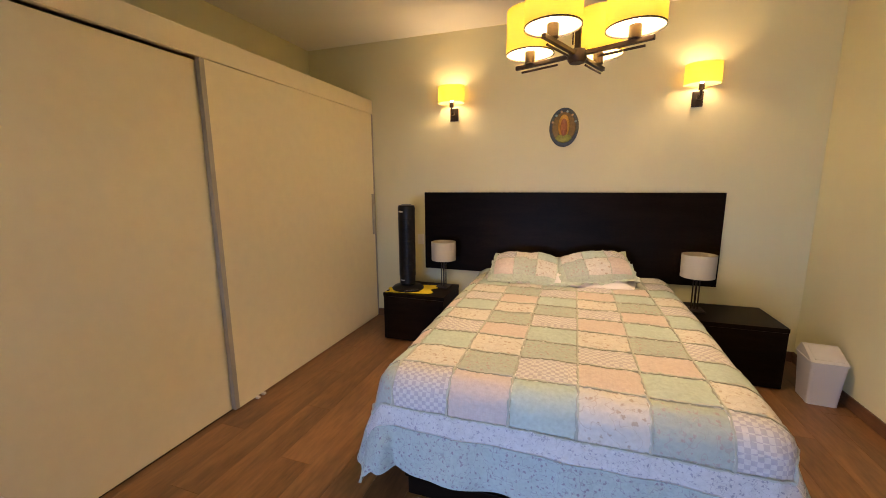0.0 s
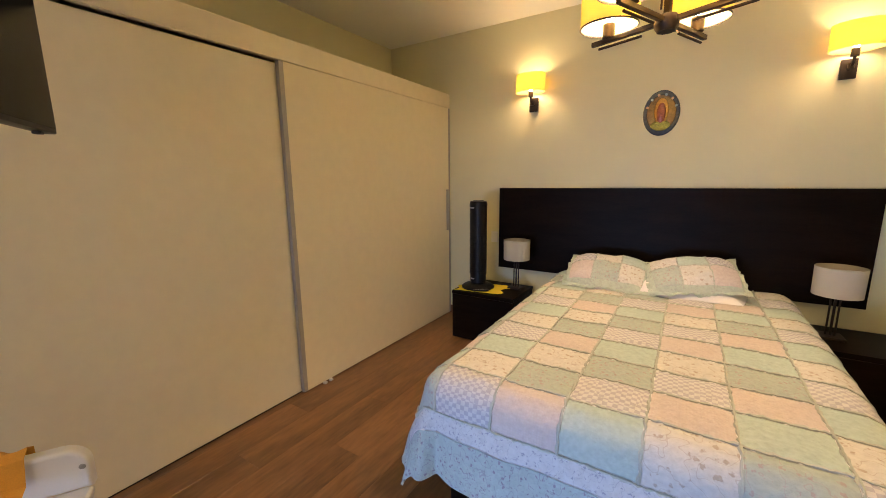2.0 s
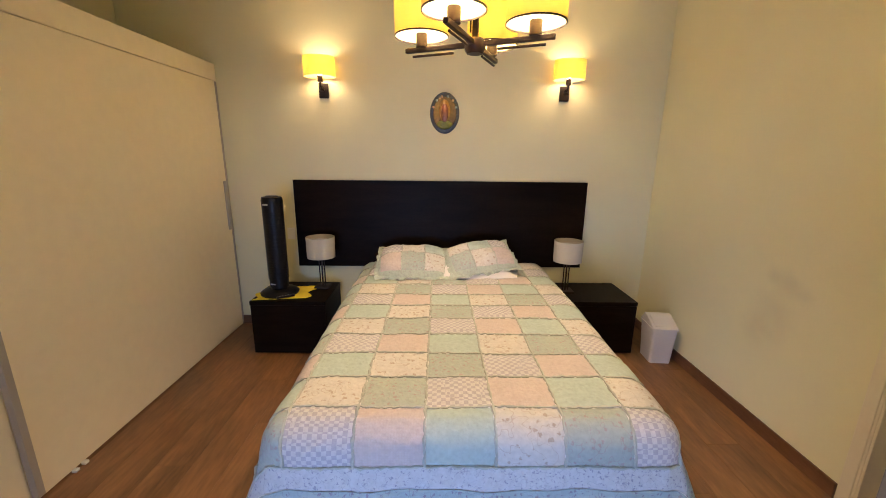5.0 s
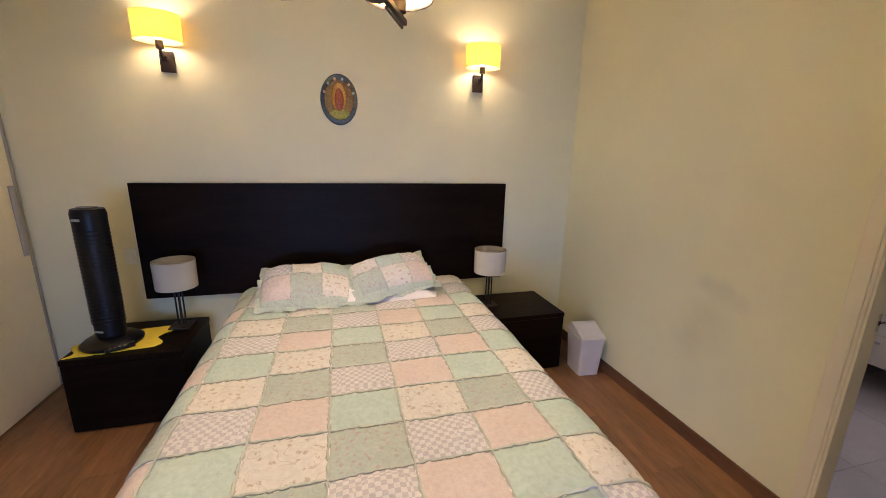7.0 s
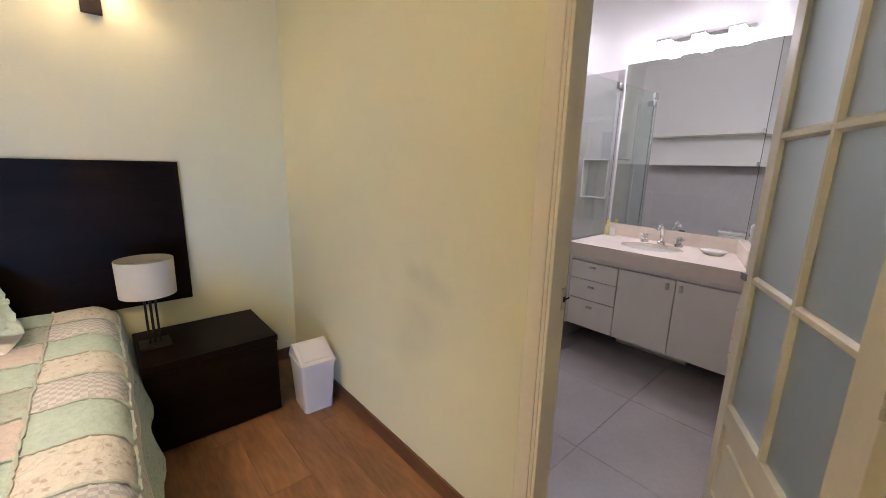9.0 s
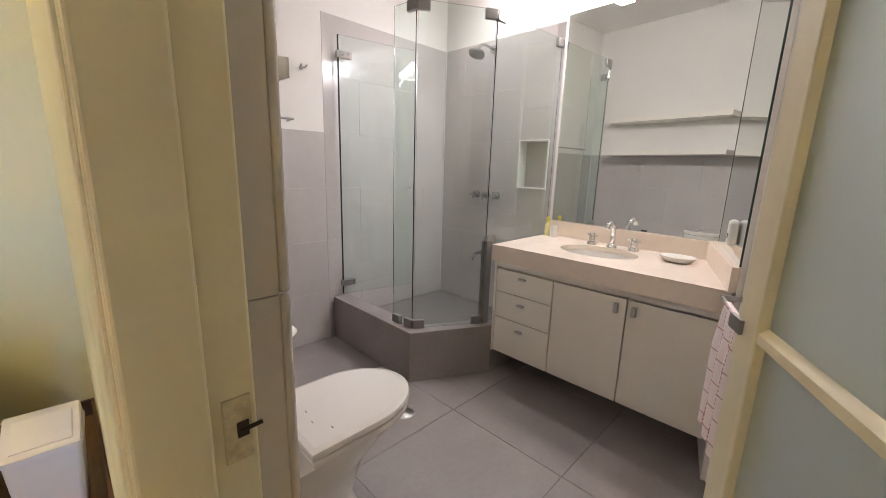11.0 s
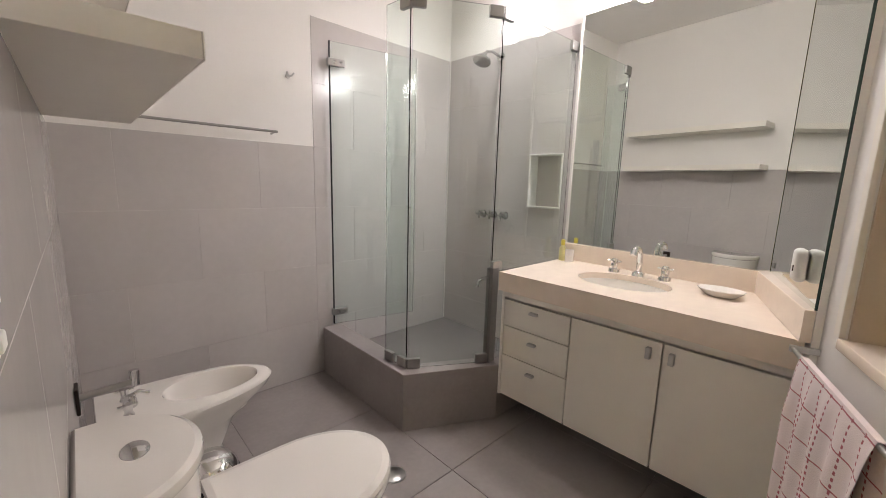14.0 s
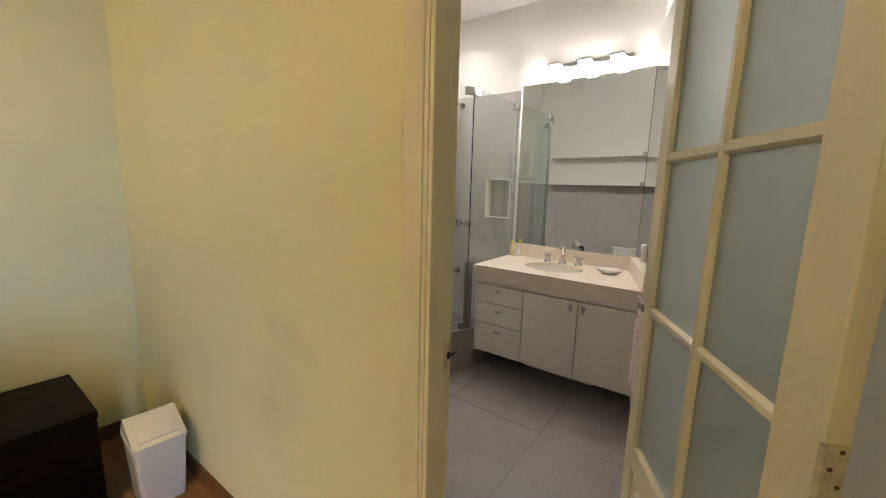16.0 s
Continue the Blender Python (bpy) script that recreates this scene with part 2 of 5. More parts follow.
def rod(points, r, seg=12, bm=None):
    """A round bar along a line of points."""
    b = bmesh.new()
    pts = [Vector(p) for p in points]
    rings = []
    for i, p in enumerate(pts):
        d = (pts[min(i + 1, len(pts) - 1)] - pts[max(i - 1, 0)]).normalized()
        q = d.to_track_quat("Z", "Y")
        rings.append([b.verts.new(p + q @ Vector((r * math.cos(2 * math.pi * k / seg), r * math.sin(2 * math.pi * k / seg), 0))) for k in range(seg)])
    for a, c in zip(rings, rings[1:]):
        for k in range(seg):
            b.faces.new((a[k], a[(k + 1) % seg], c[(k + 1) % seg], c[k]))
    b.faces.new(rings[0][::-1])
    b.faces.new(rings[-1])
    return put_verts(bm, b) if bm else b


def prism(outline, z0, z1, r=0.0, seg=2, bm=None):
    """An upright prism over a plan outline."""
    b = bmesh.new()
    lo = [b.verts.new((x, y, z0)) for x, y in outline]
    hi = [b.verts.new((x, y, z1)) for x, y in outline]
    n = len(outline)
    b.faces.new(lo[::-1])
    b.faces.new(hi)
    for i in range(n):
        b.faces.new((lo[i], lo[(i + 1) % n], hi[(i + 1) % n], hi[i]))
    bmesh.ops.recalc_face_normals(b, faces=b.faces[:])
    if r:
        top = [e for e in b.edges if all(abs(v.co.z - z1) < 1e-6 for v in e.verts)]
        bmesh.ops.bevel(b, geom=top, offset=r, segments=seg, affect="EDGES", profile=0.5)
    return put_verts(bm, b) if bm else b


def to_mesh(name, bm, mat):
    bmesh.ops.recalc_face_normals(bm, faces=bm.faces[:])
    for f in bm.faces:
        f.smooth = True
    for e in bm.edges:
        if len(e.link_faces) == 2:
            angle = e.calc_face_angle(0)
            a, c = sorted(f.calc_area() for f in e.link_faces)
            e.smooth = not (angle > 0.75 or (angle > 0.15 and c > 8 * a))
    me = bpy.data.meshes.new(name)
    bm.to_mesh(me)
    bm.free()
    me.materials.append(mat)
    return me


def part(name, bm, mat, parent, label="", m=None):
    """One mesh object under a thing or a part."""
    ob = new(name, bm if isinstance(bm, bpy.types.Mesh) else to_mesh(name, bm, mat))
    ob.parent = parent
    if mat in (GLASS, FROST):
        ob.visible_shadow = False
    if m:
        ob.matrix_basis = m
    return tagged(ob, label)


def thing(name, m, label, category, group="", kind=""):
    """An Empty at a thing's base, to hold its parts."""
    ob = new(name)
    ob.matrix_world = m
    return tagged(ob, label, category, group, kind)


def solid(name, bm, mat, label, category, m=None, kind="", group=""):
    """A thing, or a piece of the setting, of one mesh."""
    ob = new(name, to_mesh(name, bm, mat))
    if m:
        ob.matrix_world = m
    return tagged(ob, label, category, group, kind)


# ---- structure ----
W = 0.12
DOOR_A, DOOR_B, DOOR_Z = 0.93, 1.70, 2.13
JAMB, RETURN = 1.916, 1.763   # where the door lining ends, and the tiled wall end behind it

solid("wall_north", box(WEST - W, EAST, BACK, BACK + W, 0, TOP), WALL, "cream painted bedroom wall behind the bed", "wall", kind="structure")
solid("wall_west", box(WEST - W, WEST, SOUTH, BACK, 0, TOP), WALL, "cream painted wall behind the wardrobe", "wall", kind="structure")
b = box(WEST - W, -1.95, SOUTH - W, SOUTH, 0, TOP)
box(0.05, EAST, SOUTH - W, SOUTH, 0, TOP, bm=b)
box(-1.95, 0.05, SOUTH - W, SOUTH, 2.2, TOP, bm=b)
box(-1.95, 0.05, SOUTH - W, SOUTH, 0, 0.2, bm=b)
solid("wall_south", b, WALL, "cream painted bedroom wall with a window", "wall", kind="structure")
b = box(EAST, JAMB, DOOR_B + 0.03, BACK + W, 0, TOP)
box(JAMB, BATH - 0.01, RETURN + 0.008, BACK + W, 0, TOP, bm=b)
box(EAST, BATH - 0.01, SOUTH - W, DOOR_A - 0.03, 0, TOP, bm=b)
box(EAST, BATH - 0.01, DOOR_A - 0.03, DOOR_B + 0.03, DOOR_Z + 0.03, TOP, bm=b)
solid("wall_east", b, WALLE, "cream painted wall with the doorway to the bathroom", "wall", kind="structure")
# out of view, added to hold the window's blue light off the doorway
solid("light_block", box(1.0, EAST, SOUTH, 0.82, 0, TOP), WALL, "unseen cream block added to keep window light off the doorway", "wall", kind="structure")
solid("ceiling", box(WEST - W, EAST + 0.1, SOUTH - W, BACK + W, TOP, TOP + 0.1), CEIL, "plain white bedroom ceiling", "ceiling", kind="structure")
solid("ceiling_bathroom", box(EAST + 0.1, VAN + W, 0.5, BACK + W + 0.05, TOP, TOP + 0.1), WALLB, "plain white bathroom ceiling", "ceiling", kind="structure")

# bathroom shell
BN = 3.79
b = box(BATH - 0.01, VAN + W, BN + 0.012, BN + W, 0, TOP)
solid("wall_bathroom_north", b, WALLB, "white bathroom wall above grey tiles", "wall", kind="structure")
b = box(VAN + 0.012, VAN + W, 1.5, 2.755, 0, TOP)
box(VAN + 0.012, VAN + W, 3.0, BN + 0.012, 0, TOP, bm=b)
box(VAN + 0.012, VAN + W, 2.755, 3.0, 0, 1.148, bm=b)
box(VAN + 0.012, VAN + W, 2.755, 3.0, 1.5, TOP, bm=b)
box(VAN + 0.10, VAN + W + 0.02, 2.7, 3.05, 1.1, 1.55, bm=b)
solid("wall_vanity", b, WALLB, "white bathroom wall with the mirror and a shower niche", "wall", kind="structure")
b = box(BATH - 0.01, BATH, RETURN + 0.008, BN + 0.012, 0, TOP)
solid("wall_bathroom_west", b, WALLB, "white bathroom wall above grey tiles", "wall", kind="structure")

# slanted wall with the window recess; local x runs from the vanity corner
WX0, WX1, WZ0, WZ1 = 0.14, 0.62, 0.91, 2.2
solid("wall_slanted", box(-0.1, 0.712, 0.046, 0.3, 0, TOP), WALLB, "white slanted bathroom wall behind the side mirror", "wall", m=SLANT, kind="structure")
b = box(0, WX0, 0, 0.3, 0, TOP)
box(WX1, 0.70, 0, 0.3, 0, TOP, bm=b)
box(WX0, WX1, 0, 0.3, 0, WZ0 - 0.03, bm=b)
box(WX0, WX1, 0, 0.3, WZ1, TOP, bm=b)
solid("wall_window", b, WALLB, "white slanted bathroom wall with a window recess", "wall", m=SLANT2, kind="structure")
b = prism([(2.97, 1.262), (BATH - 0.01, 0.90), (BATH - 0.01, 0.75), (3.0, 1.10)], 0, TOP)
solid("wall_behind_door", b, WALLB, "white bathroom wall behind the door", "wall", kind="structure")

# floors
floor = solid("floor", box(WEST - W, EAST + 0.06, SOUTH - W, BACK + W, -0.12, -0.012), GAPSHADE, "brown wood laminate plank floor of the bedroom", "floor", kind="structure")
floor_b = solid("floor_bathroom", box(EAST + 0.06, VAN + W, 0.5, BN + W, -0.12, -0.004), GROUTD, "grey tiled bathroom floor", "floor", kind="structure")
b = box(EAST - 0.005, EAST + 0.075, DOOR_A, DOOR_B, -0.02, 0.006, 0.003)
solid("door_threshold", b, SKIRT, "brown wooden strip between plank and tile floor", "threshold", kind="structure")
b = box(EAST - 0.014, EAST, DOOR_B + 0.075, BACK, 0, 0.085, 0.003)
solid("baseboard_east", b, SKIRT, "brown wooden baseboard", "baseboard", kind="structure")
b = box(WARD, EAST - 0.014, BACK - 0.014, BACK, 0, 0.085, 0.003)
solid("baseboard_north", b, SKIRT, "brown wooden baseboard under the headboard wall", "baseboard", kind="structure")
b = box(EAST - 0.014, EAST, 0.82, DOOR_A - 0.075, 0, 0.085, 0.003)
solid("baseboard_south", b, SKIRT, "brown wooden baseboard", "baseboard", kind="structure")

# doorway lining and casing
dl = thing("door_frame", pose(EAST, 0, 0), "cream painted wooden door frame with worn edges", "door frame", kind="structure")
part("jamb", box(-0.004, JAMB - EAST, DOOR_B, DOOR_B + 0.03, 0, DOOR_Z, 0.003), TRIM, dl)
part("jamb", box(-0.004, JAMB - EAST, DOOR_A - 0.03, DOOR_A, 0, DOOR_Z, 0.003), TRIM, dl)
part("head", box(-0.004, JAMB - EAST, DOOR_A - 0.03, DOOR_B + 0.03, DOOR_Z, DOOR_Z + 0.03, 0.003), TRIM, dl)
part("casing", box(-0.008, -0.001, DOOR_B + 0.012, DOOR_B + 0.07, 0, DOOR_Z + 0.07, 0.004), TRIM, dl)
part("casing", box(-0.008, -0.001, DOOR_A - 0.07, DOOR_A - 0.012, 0, DOOR_Z + 0.07, 0.004), TRIM, dl)
part("casing", box(-0.008, -0.001, DOOR_A - 0.012, DOOR_B + 0.012, DOOR_Z + 0.012, DOOR_Z + 0.07, 0.004), TRIM, dl)
part("stop", box(-0.003, 0.060, DOOR_B - 0.012, DOOR_B, 0, DOOR_Z, 0.003), TRIM, dl)
part("stop", box(-0.003, 0.060, DOOR_A, DOOR_A + 0.012, 0, DOOR_Z, 0.003), TRIM, dl)
sp = part("strike_plate", box(0.072, 0.100, DOOR_B - 0.003, DOOR_B + 0.001, 0.968, 1.042, 0.001), HINGE, dl, "small paint-smeared strike plate")
part("keep", box(0.084, 0.096, DOOR_B - 0.005, DOOR_B - 0.0025, 0.996, 1.014, 0.001), GAPSHADE, sp)
part("tongue", rod([(0.088, DOOR_B - 0.004, 1.004), (0.099, DOOR_B - 0.008, 1.007), (0.108, DOOR_B - 0.010, 1.009)], 0.0024, 8), DARKM, sp, "thin dark metal tongue")
for z_ in (0.979, 1.031):
    part("screw", lathe([(0, 0.002), (0.003, 0.0014), (0.0036, 0)], seg=10, m=pose(0.086, DOOR_B - 0.003, z_, 90, 0, 0)), HINGE, sp)

# ---- bedroom things ----
# wardrobe with two sliding doors
wr = thing("wardrobe", pose(WARD - 0.04, 0, 0), "cream built-in wardrobe with two sliding laminate doors", "wardrobe")
part("door_panel", box(0.044, 0.069, 1.800, BACK - 0.03, 0.008, 2.206, 0.002), WARDM, wr)
part("door_panel", box(0.010, 0.036, -0.45, 1.80, 0.010, 2.194, 0.002), WARDM, wr)
part("edge_profile", box(0.040, 0.074, 1.766, 1.7995, 0.012, 2.206, 0.003), GREYP, wr, "aluminium edge profile")
part("edge_profile", box(0.040, 0.073, BACK - 0.0295, BACK - 0.004, 0.012, 2.206, 0.003), GREYP, wr, "aluminium edge profile")
part("handle", box(0.0695, 0.086, BACK - 0.085, BACK - 0.05, 0.945, 1.38, 0.005), GREYP, wr, "long brushed aluminium pull")
part("valance", box(0.040, 0.076, -0.5, BACK - 0.01, 2.208, 2.345, 0.004), WARDM, wr)
part("bottom_track", box(0.013, 0.032, -0.5, 1.79, 0.0, 0.009), DARKM, wr)
part("top_panel", box(-0.70, 0.039, -0.5, BACK - 0.01, 2.30, 2.34), WARDM, wr)
part("end_panel", box(-0.70, 0.078, -0.55, -0.5, 0, 2.345, 0.003), WARDM, wr)
part("back_panel", box(-0.70, -0.68, -0.5, BACK - 0.01, 0.0, 2.30), WARDM, wr)
part("floor_guide", box(0.072, 0.098, 1.93, 1.955, 0.0, 0.016, 0.004), PLASTICW, wr, "small white plastic door guide")
part("floor_guide", box(0.072, 0.098, 1.985, 2.01, 0.0, 0.016, 0.004), PLASTICW, wr, "small white plastic door guide")

# headboard
hb = thing("headboard", pose(-0.128, BACK - 0.002, 0.60), "wide dark espresso veneer headboard fixed to the wall", "headboard")
for k in range(2):
    part("board", box(-1.3225 + k * 1.3225, k * 1.3225, -0.038, 0, 0, 0.795), ESPRESSO, hb)

# nightstands


def nightstand(m, label):
    ns = thing("nightstand", m, label, "nightstand", "nightstands")
    part("body", box(-0.30, 0.30, -0.225, 0.25, 0.0, 0.43, 0.002), ESPRESSO, ns)
    part("top", box(-0.305, 0.305, -0.25, 0.25, 0.432, 0.465, 0.003), ESPRESSO, ns)
    part("drawer_front", box(-0.300, 0.300, -0.25, -0.227, 0.012, 0.430, 0.002), ESPRESSO, ns)
    return ns


nightstand(pose(-1.362, 3.42, 0), "dark espresso nightstand with a fan and yellow cloth on it")
nightstand(pose(1.19, 3.44, 0), "dark espresso nightstand with a table lamp on it")

# bed
bed = thing("bed", pose(0.01, 0, 0), "double bed with a dark wooden base", "bed")
part("base", box(-0.69, 0.69, 1.50, 3.70, 0.0, 0.27, 0.006), ESPRESSO, bed)
part("plinth_line", box(-0.70, 0.70, 1.49, 3.69, 0.10, 0.115, 0.002), ESPRESSO, bed)
part("mattress", box(-0.71, 0.71, 1.50, 3.69, 0.272, 0.605, 0.06, 4), SHEET, bed, "white sheeted mattress")


def fabric(name, base, ink, kind, scale):
    """Quilting cotton: plain, checked or with small flowers."""
    m = bpy.data.materials.new(name)
    m.use_nodes = True
    n, l = m.node_tree.nodes, m.node_tree.links
    b = n["Principled BSDF"]
    b.inputs["Roughness"].default_value = 0.95
    b.inputs["Specular IOR Level"].default_value = 0.15
    tc = n.new("ShaderNodeTexCoord")
    cloth = n.new("ShaderNodeTexNoise")
    cloth.inputs["Scale"].default_value, cloth.inputs["Detail"].default_value = 55, 5
    l.new(tc.outputs["Object"], cloth.inputs["Vector"])
    mix = n.new("ShaderNodeMix")
    mix.data_type = "RGBA"
    mix.inputs[6].default_value, mix.inputs[7].default_value = (*base, 1), (*ink, 1)
    if kind == "check":
        rot = n.new("ShaderNodeMapping")
        rot.inputs["Rotation"].default_value = (0, 0, 0)
        l.new(tc.outputs["Object"], rot.inputs["Vector"])
        t = n.new("ShaderNodeTexChecker")
        t.inputs["Scale"].default_value = scale
        t.inputs[1].default_value, t.inputs[2].default_value = (0, 0, 0, 1), (1, 1, 1, 1)
        l.new(rot.outputs[0], t.inputs["Vector"])
        k = n.new("ShaderNodeMath")
        k.operation = "MULTIPLY"
        k.inputs[1].default_value = 0.75
        l.new(t.outputs["Fac"], k.inputs[0])
        l.new(k.outputs[0], mix.inputs[0])
    elif kind == "flower":
        v, vine = n.new("ShaderNodeTexVoronoi"), n.new("ShaderNodeTexNoise")
        v.inputs["Scale"].default_value = scale
        vine.inputs["Scale"].default_value, vine.inputs["Detail"].default_value = scale * 0.55, 1
        dn = n.new("ShaderNodeTexNoise")
        dn.inputs["Scale"].default_value = 90
        l.new(tc.outputs["Object"], dn.inputs["Vector"])
        vm = n.new("ShaderNodeVectorMath")
        vm.operation = "MULTIPLY_ADD"
        vm.inputs[1].default_value = (0.022, 0.022, 0.022)
        l.new(dn.outputs["Color"], vm.inputs[0])
        l.new(tc.outputs["Object"], vm.inputs[2])
        l.new(vm.outputs[0], v.inputs["Vector"])
        l.new(tc.outputs["Object"], vine.inputs["Vector"])
        r = n.new("ShaderNodeMapRange")
        r.inputs[1].default_value, r.inputs[2].default_value = 0.19, 0.30
        r.inputs[3].default_value, r.inputs[4].default_value = 0.8, 0.0
        l.new(v.outputs["Distance"], r.inputs[0])
        off, mag, line, top = (n.new("ShaderNodeMath") for _ in range(4))
        off.operation, mag.operation, line.operation, top.operation = "SUBTRACT", "ABSOLUTE", "LESS_THAN", "MAXIMUM"
        off.inputs[1].default_value, line.inputs[1].default_value = 0.5, 0.010
        l.new(vine.outputs[0], off.inputs[0])
        l.new(off.outputs[0], mag.inputs[0])
        l.new(mag.outputs[0], line.inputs[0])
        half = n.new("ShaderNodeMath")
        half.operation = "MULTIPLY"
        half.inputs[1].default_value = 0.45
        l.new(line.outputs[0], half.inputs[0])
        l.new(r.outputs[0], top.inputs[0])
        l.new(half.outputs[0], top.inputs[1])
        l.new(top.outputs[0], mix.inputs[0])
    elif kind == "dots":
        v = n.new("ShaderNodeTexVoronoi")
        v.inputs["Scale"].default_value, v.inputs["Randomness"].default_value = scale, 0.3
        l.new(tc.outputs["Object"], v.inputs["Vector"])
        r = n.new("ShaderNodeMapRange")
        r.inputs[1].default_value, r.inputs[2].default_value = 0.2, 0.5
        r.inputs[3].default_value, r.inputs[4].default_value = 0.4, 0.0
        l.new(v.outputs["Distance"], r.inputs[0])
        l.new(r.outputs[0], mix.inputs[0])
    else:
        l.new(cloth.outputs[0], mix.inputs[0])
    hsv = n.new("ShaderNodeHueSaturation")
    r3 = n.new("ShaderNodeMapRange")
    r3.inputs[1].default_value, r3.inputs[2].default_value, r3.inputs[3].default_value, r3.inputs[4].default_value = 0.3, 0.7, 0.92, 1.06
    l.new(cloth.outputs[0], r3.inputs[0])
    l.new(r3.outputs[0], hsv.inputs["Value"])
    l.new(mix.outputs[2], hsv.inputs["Color"])
    l.new(hsv.outputs[0], b.inputs["Base Color"])
    bp = n.new("ShaderNodeBump")
    bp.inputs["Strength"].default_value, bp.inputs["Distance"].default_value = 0.8, 0.006
    l.new(cloth.outputs[0], bp.inputs["Height"])
    l.new(bp.outputs[0], b.inputs["Normal"])
    return m


FAB = [
    fabric("checked_cotton", (0.590, 0.578, 0.578), (0.40, 0.39, 0.44), "check", 54),
    fabric("pink_cotton", (0.565, 0.490, 0.466), (0.600, 0.560, 0.550), "dots", 95),
    fabric("sage_cotton", (0.415, 0.512, 0.476), (0.445, 0.540, 0.505), "plain", 0),
    fabric("white_floral_cotton", (0.598, 0.581, 0.546), (0.405, 0.334, 0.273), "flower", 30),
    fabric("sage_floral_cotton", (0.395, 0.452, 0.416), (0.405, 0.317, 0.308), "flower", 36),
    fabric("pale_sage_frill", (0.458, 0.528, 0.458), (0.405, 0.440, 0.387), "flower", 40),
]
BORDER_W = fabric("white_sprig_border", (0.563, 0.572, 0.581), (0.264, 0.273, 0.334), "flower", 58)
BORDER_B = fabric("sage_sprig_border", (0.370, 0.458, 0.449), (0.246, 0.185, 0.246), "flower", 46)
SEAM = material("frayed_seam", (0.44, 0.47, 0.42), 0.95, vary=0.15, fine=200, bump=0.6)

HALF, FOOT, RAD, BEDZ = 0.708, 1.578, 0.115, 0.635


def fall(s, flare):
    """How far a cloth goes out and down, s metres past the bed's edge."""
    if s <= 0:
        return 0.0, 0.0
    q = RAD * math.pi / 2
    if s < q:
        return RAD * math.sin(s / RAD), RAD * (1 - math.cos(s / RAD))
    return RAD + flare * (s - q), RAD + (s - q) * 0.99


def drape(a, b, up=0.0):
    """The quilt's surface: a metres across from the middle, b along the bed."""
    half = HALF + 0.014 * max(0.0, b - FOOT)
    sa, sb = max(0.0, abs(a) - half), max(0.0, FOOT - b)
    rho = min((sa ** 4 + sb ** 4) ** 0.25, 0.63)
    side = math.copysign(1, a)
    ca, cb = (sa / math.hypot(sa, sb), sb / math.hypot(sa, sb)) if rho > 0 else (0.0, 0.0)
    out, down = fall(rho, 0.11 + 0.13 * ca + 0.26 * ca * cb)
    wob = noise.noise(Vector((a * 3.1, b * 3.1, 0.3))) * 0.009 + noise.noise(Vector((a * 9, b * 9, 1.7))) * 0.005
    hang = max(0.0, down - RAD)
    out += wob * min(1, rho * 9) + hang * (0.05 * math.sin(b * 14 + 1) * ca + 0.06 * (math.sin(a * 12 + 0.6) + 0.5 * math.sin(a * 27)) * cb)
    tip = min(1.0, rho / (RAD * 1.5708))
    out += up * tip
    z = BEDZ - down + (wob + up) * (1 - tip)
    return Vector((side * (min(abs(a), half) + out * ca), max(b, FOOT) - out * cb, max(z, 0.02)))


def sheet(a0, a1, b0, b1, na, nb, up=0.0, puff=0.0, edge=None):
    bm = bmesh.new()
    rows = []
    for j in range(nb + 1):
        row = []
        for i in range(na + 1):
            u, v = i / na, j / nb
            a, b = a0 + (a1 - a0) * u, b0 + (b1 - b0) * v
            if edge:
                a, b = edge(a, b, u, v)
            row.append(bm.verts.new(drape(a, b, up + puff * min(1, 5 * min(u, 1 - u)) * min(1, 5 * min(v, 1 - v)))))
        rows.append(row)
    for j in range(nb):
        for i in range(na):
            bm.faces.new((rows[j][i], rows[j][i + 1], rows[j + 1][i + 1], rows[j + 1][i]))
    return bm


SA = [-0.985, -0.728, -0.460, -0.192, 0.078, 0.342, 0.604, 0.868]
SB = [1.36, 1.594] + [1.594 + 0.2165 * k for k in range(1, 11)]
HEAD = SB[-1]
quilt = thing("quilt", pose(-0.006, 0, 0), "pastel patchwork quilt with a floral border spread over the bed", "quilt")
for j in range(len(SB) - 1):
    for i in range(len(SA) - 1):
        kind = ((0, 3, 2)[j % 3] + i - 1) % 5
        part("patch", sheet(SA[i] + 0.004, SA[i + 1] - 0.004, SB[j] + 0.004, SB[j + 1] - 0.004, 9, 8, 0.004, 0.010), FAB[kind], quilt)
part("lining", sheet(-1.25, 1.14, 1.065, HEAD + 0.02, 70, 70, 0.0), SHEET, quilt)


def scallop(axis):
    def edge(a, b, u, v):
        if axis == "b":
            return a, b - (1 - v) * 0.007 * math.sin(a * 30 + 2 * math.sin(a * 5))
        return a + math.copysign((u if a > 0 else 1 - u) * 0.007 * math.sin(b * 30), a), b
    return edge


part("border", sheet(-1.075, 0.958, 1.265, 1.356, 90, 8, 0.004, 0.003), BORDER_W, quilt)
part("border", sheet(-1.27, 1.155, 1.050, 1.262, 120, 14, 0.004, 0.003, scallop("b")), BORDER_B, quilt)
for lo, hi, far in ((-1.075, -0.989, -1.27), (0.872, 0.958, 1.155)):
    part("border", sheet(lo, hi, 1.36, HEAD, 8, 70, 0.004, 0.003), BORDER_W, quilt)
    part("border", sheet(min(far, lo - 0.003) if far < 0 else hi + 0.003, lo - 0.003 if far < 0 else far, 1.265, HEAD, 10, 70, 0.004, 0.003, scallop("a")), BORDER_B, quilt)


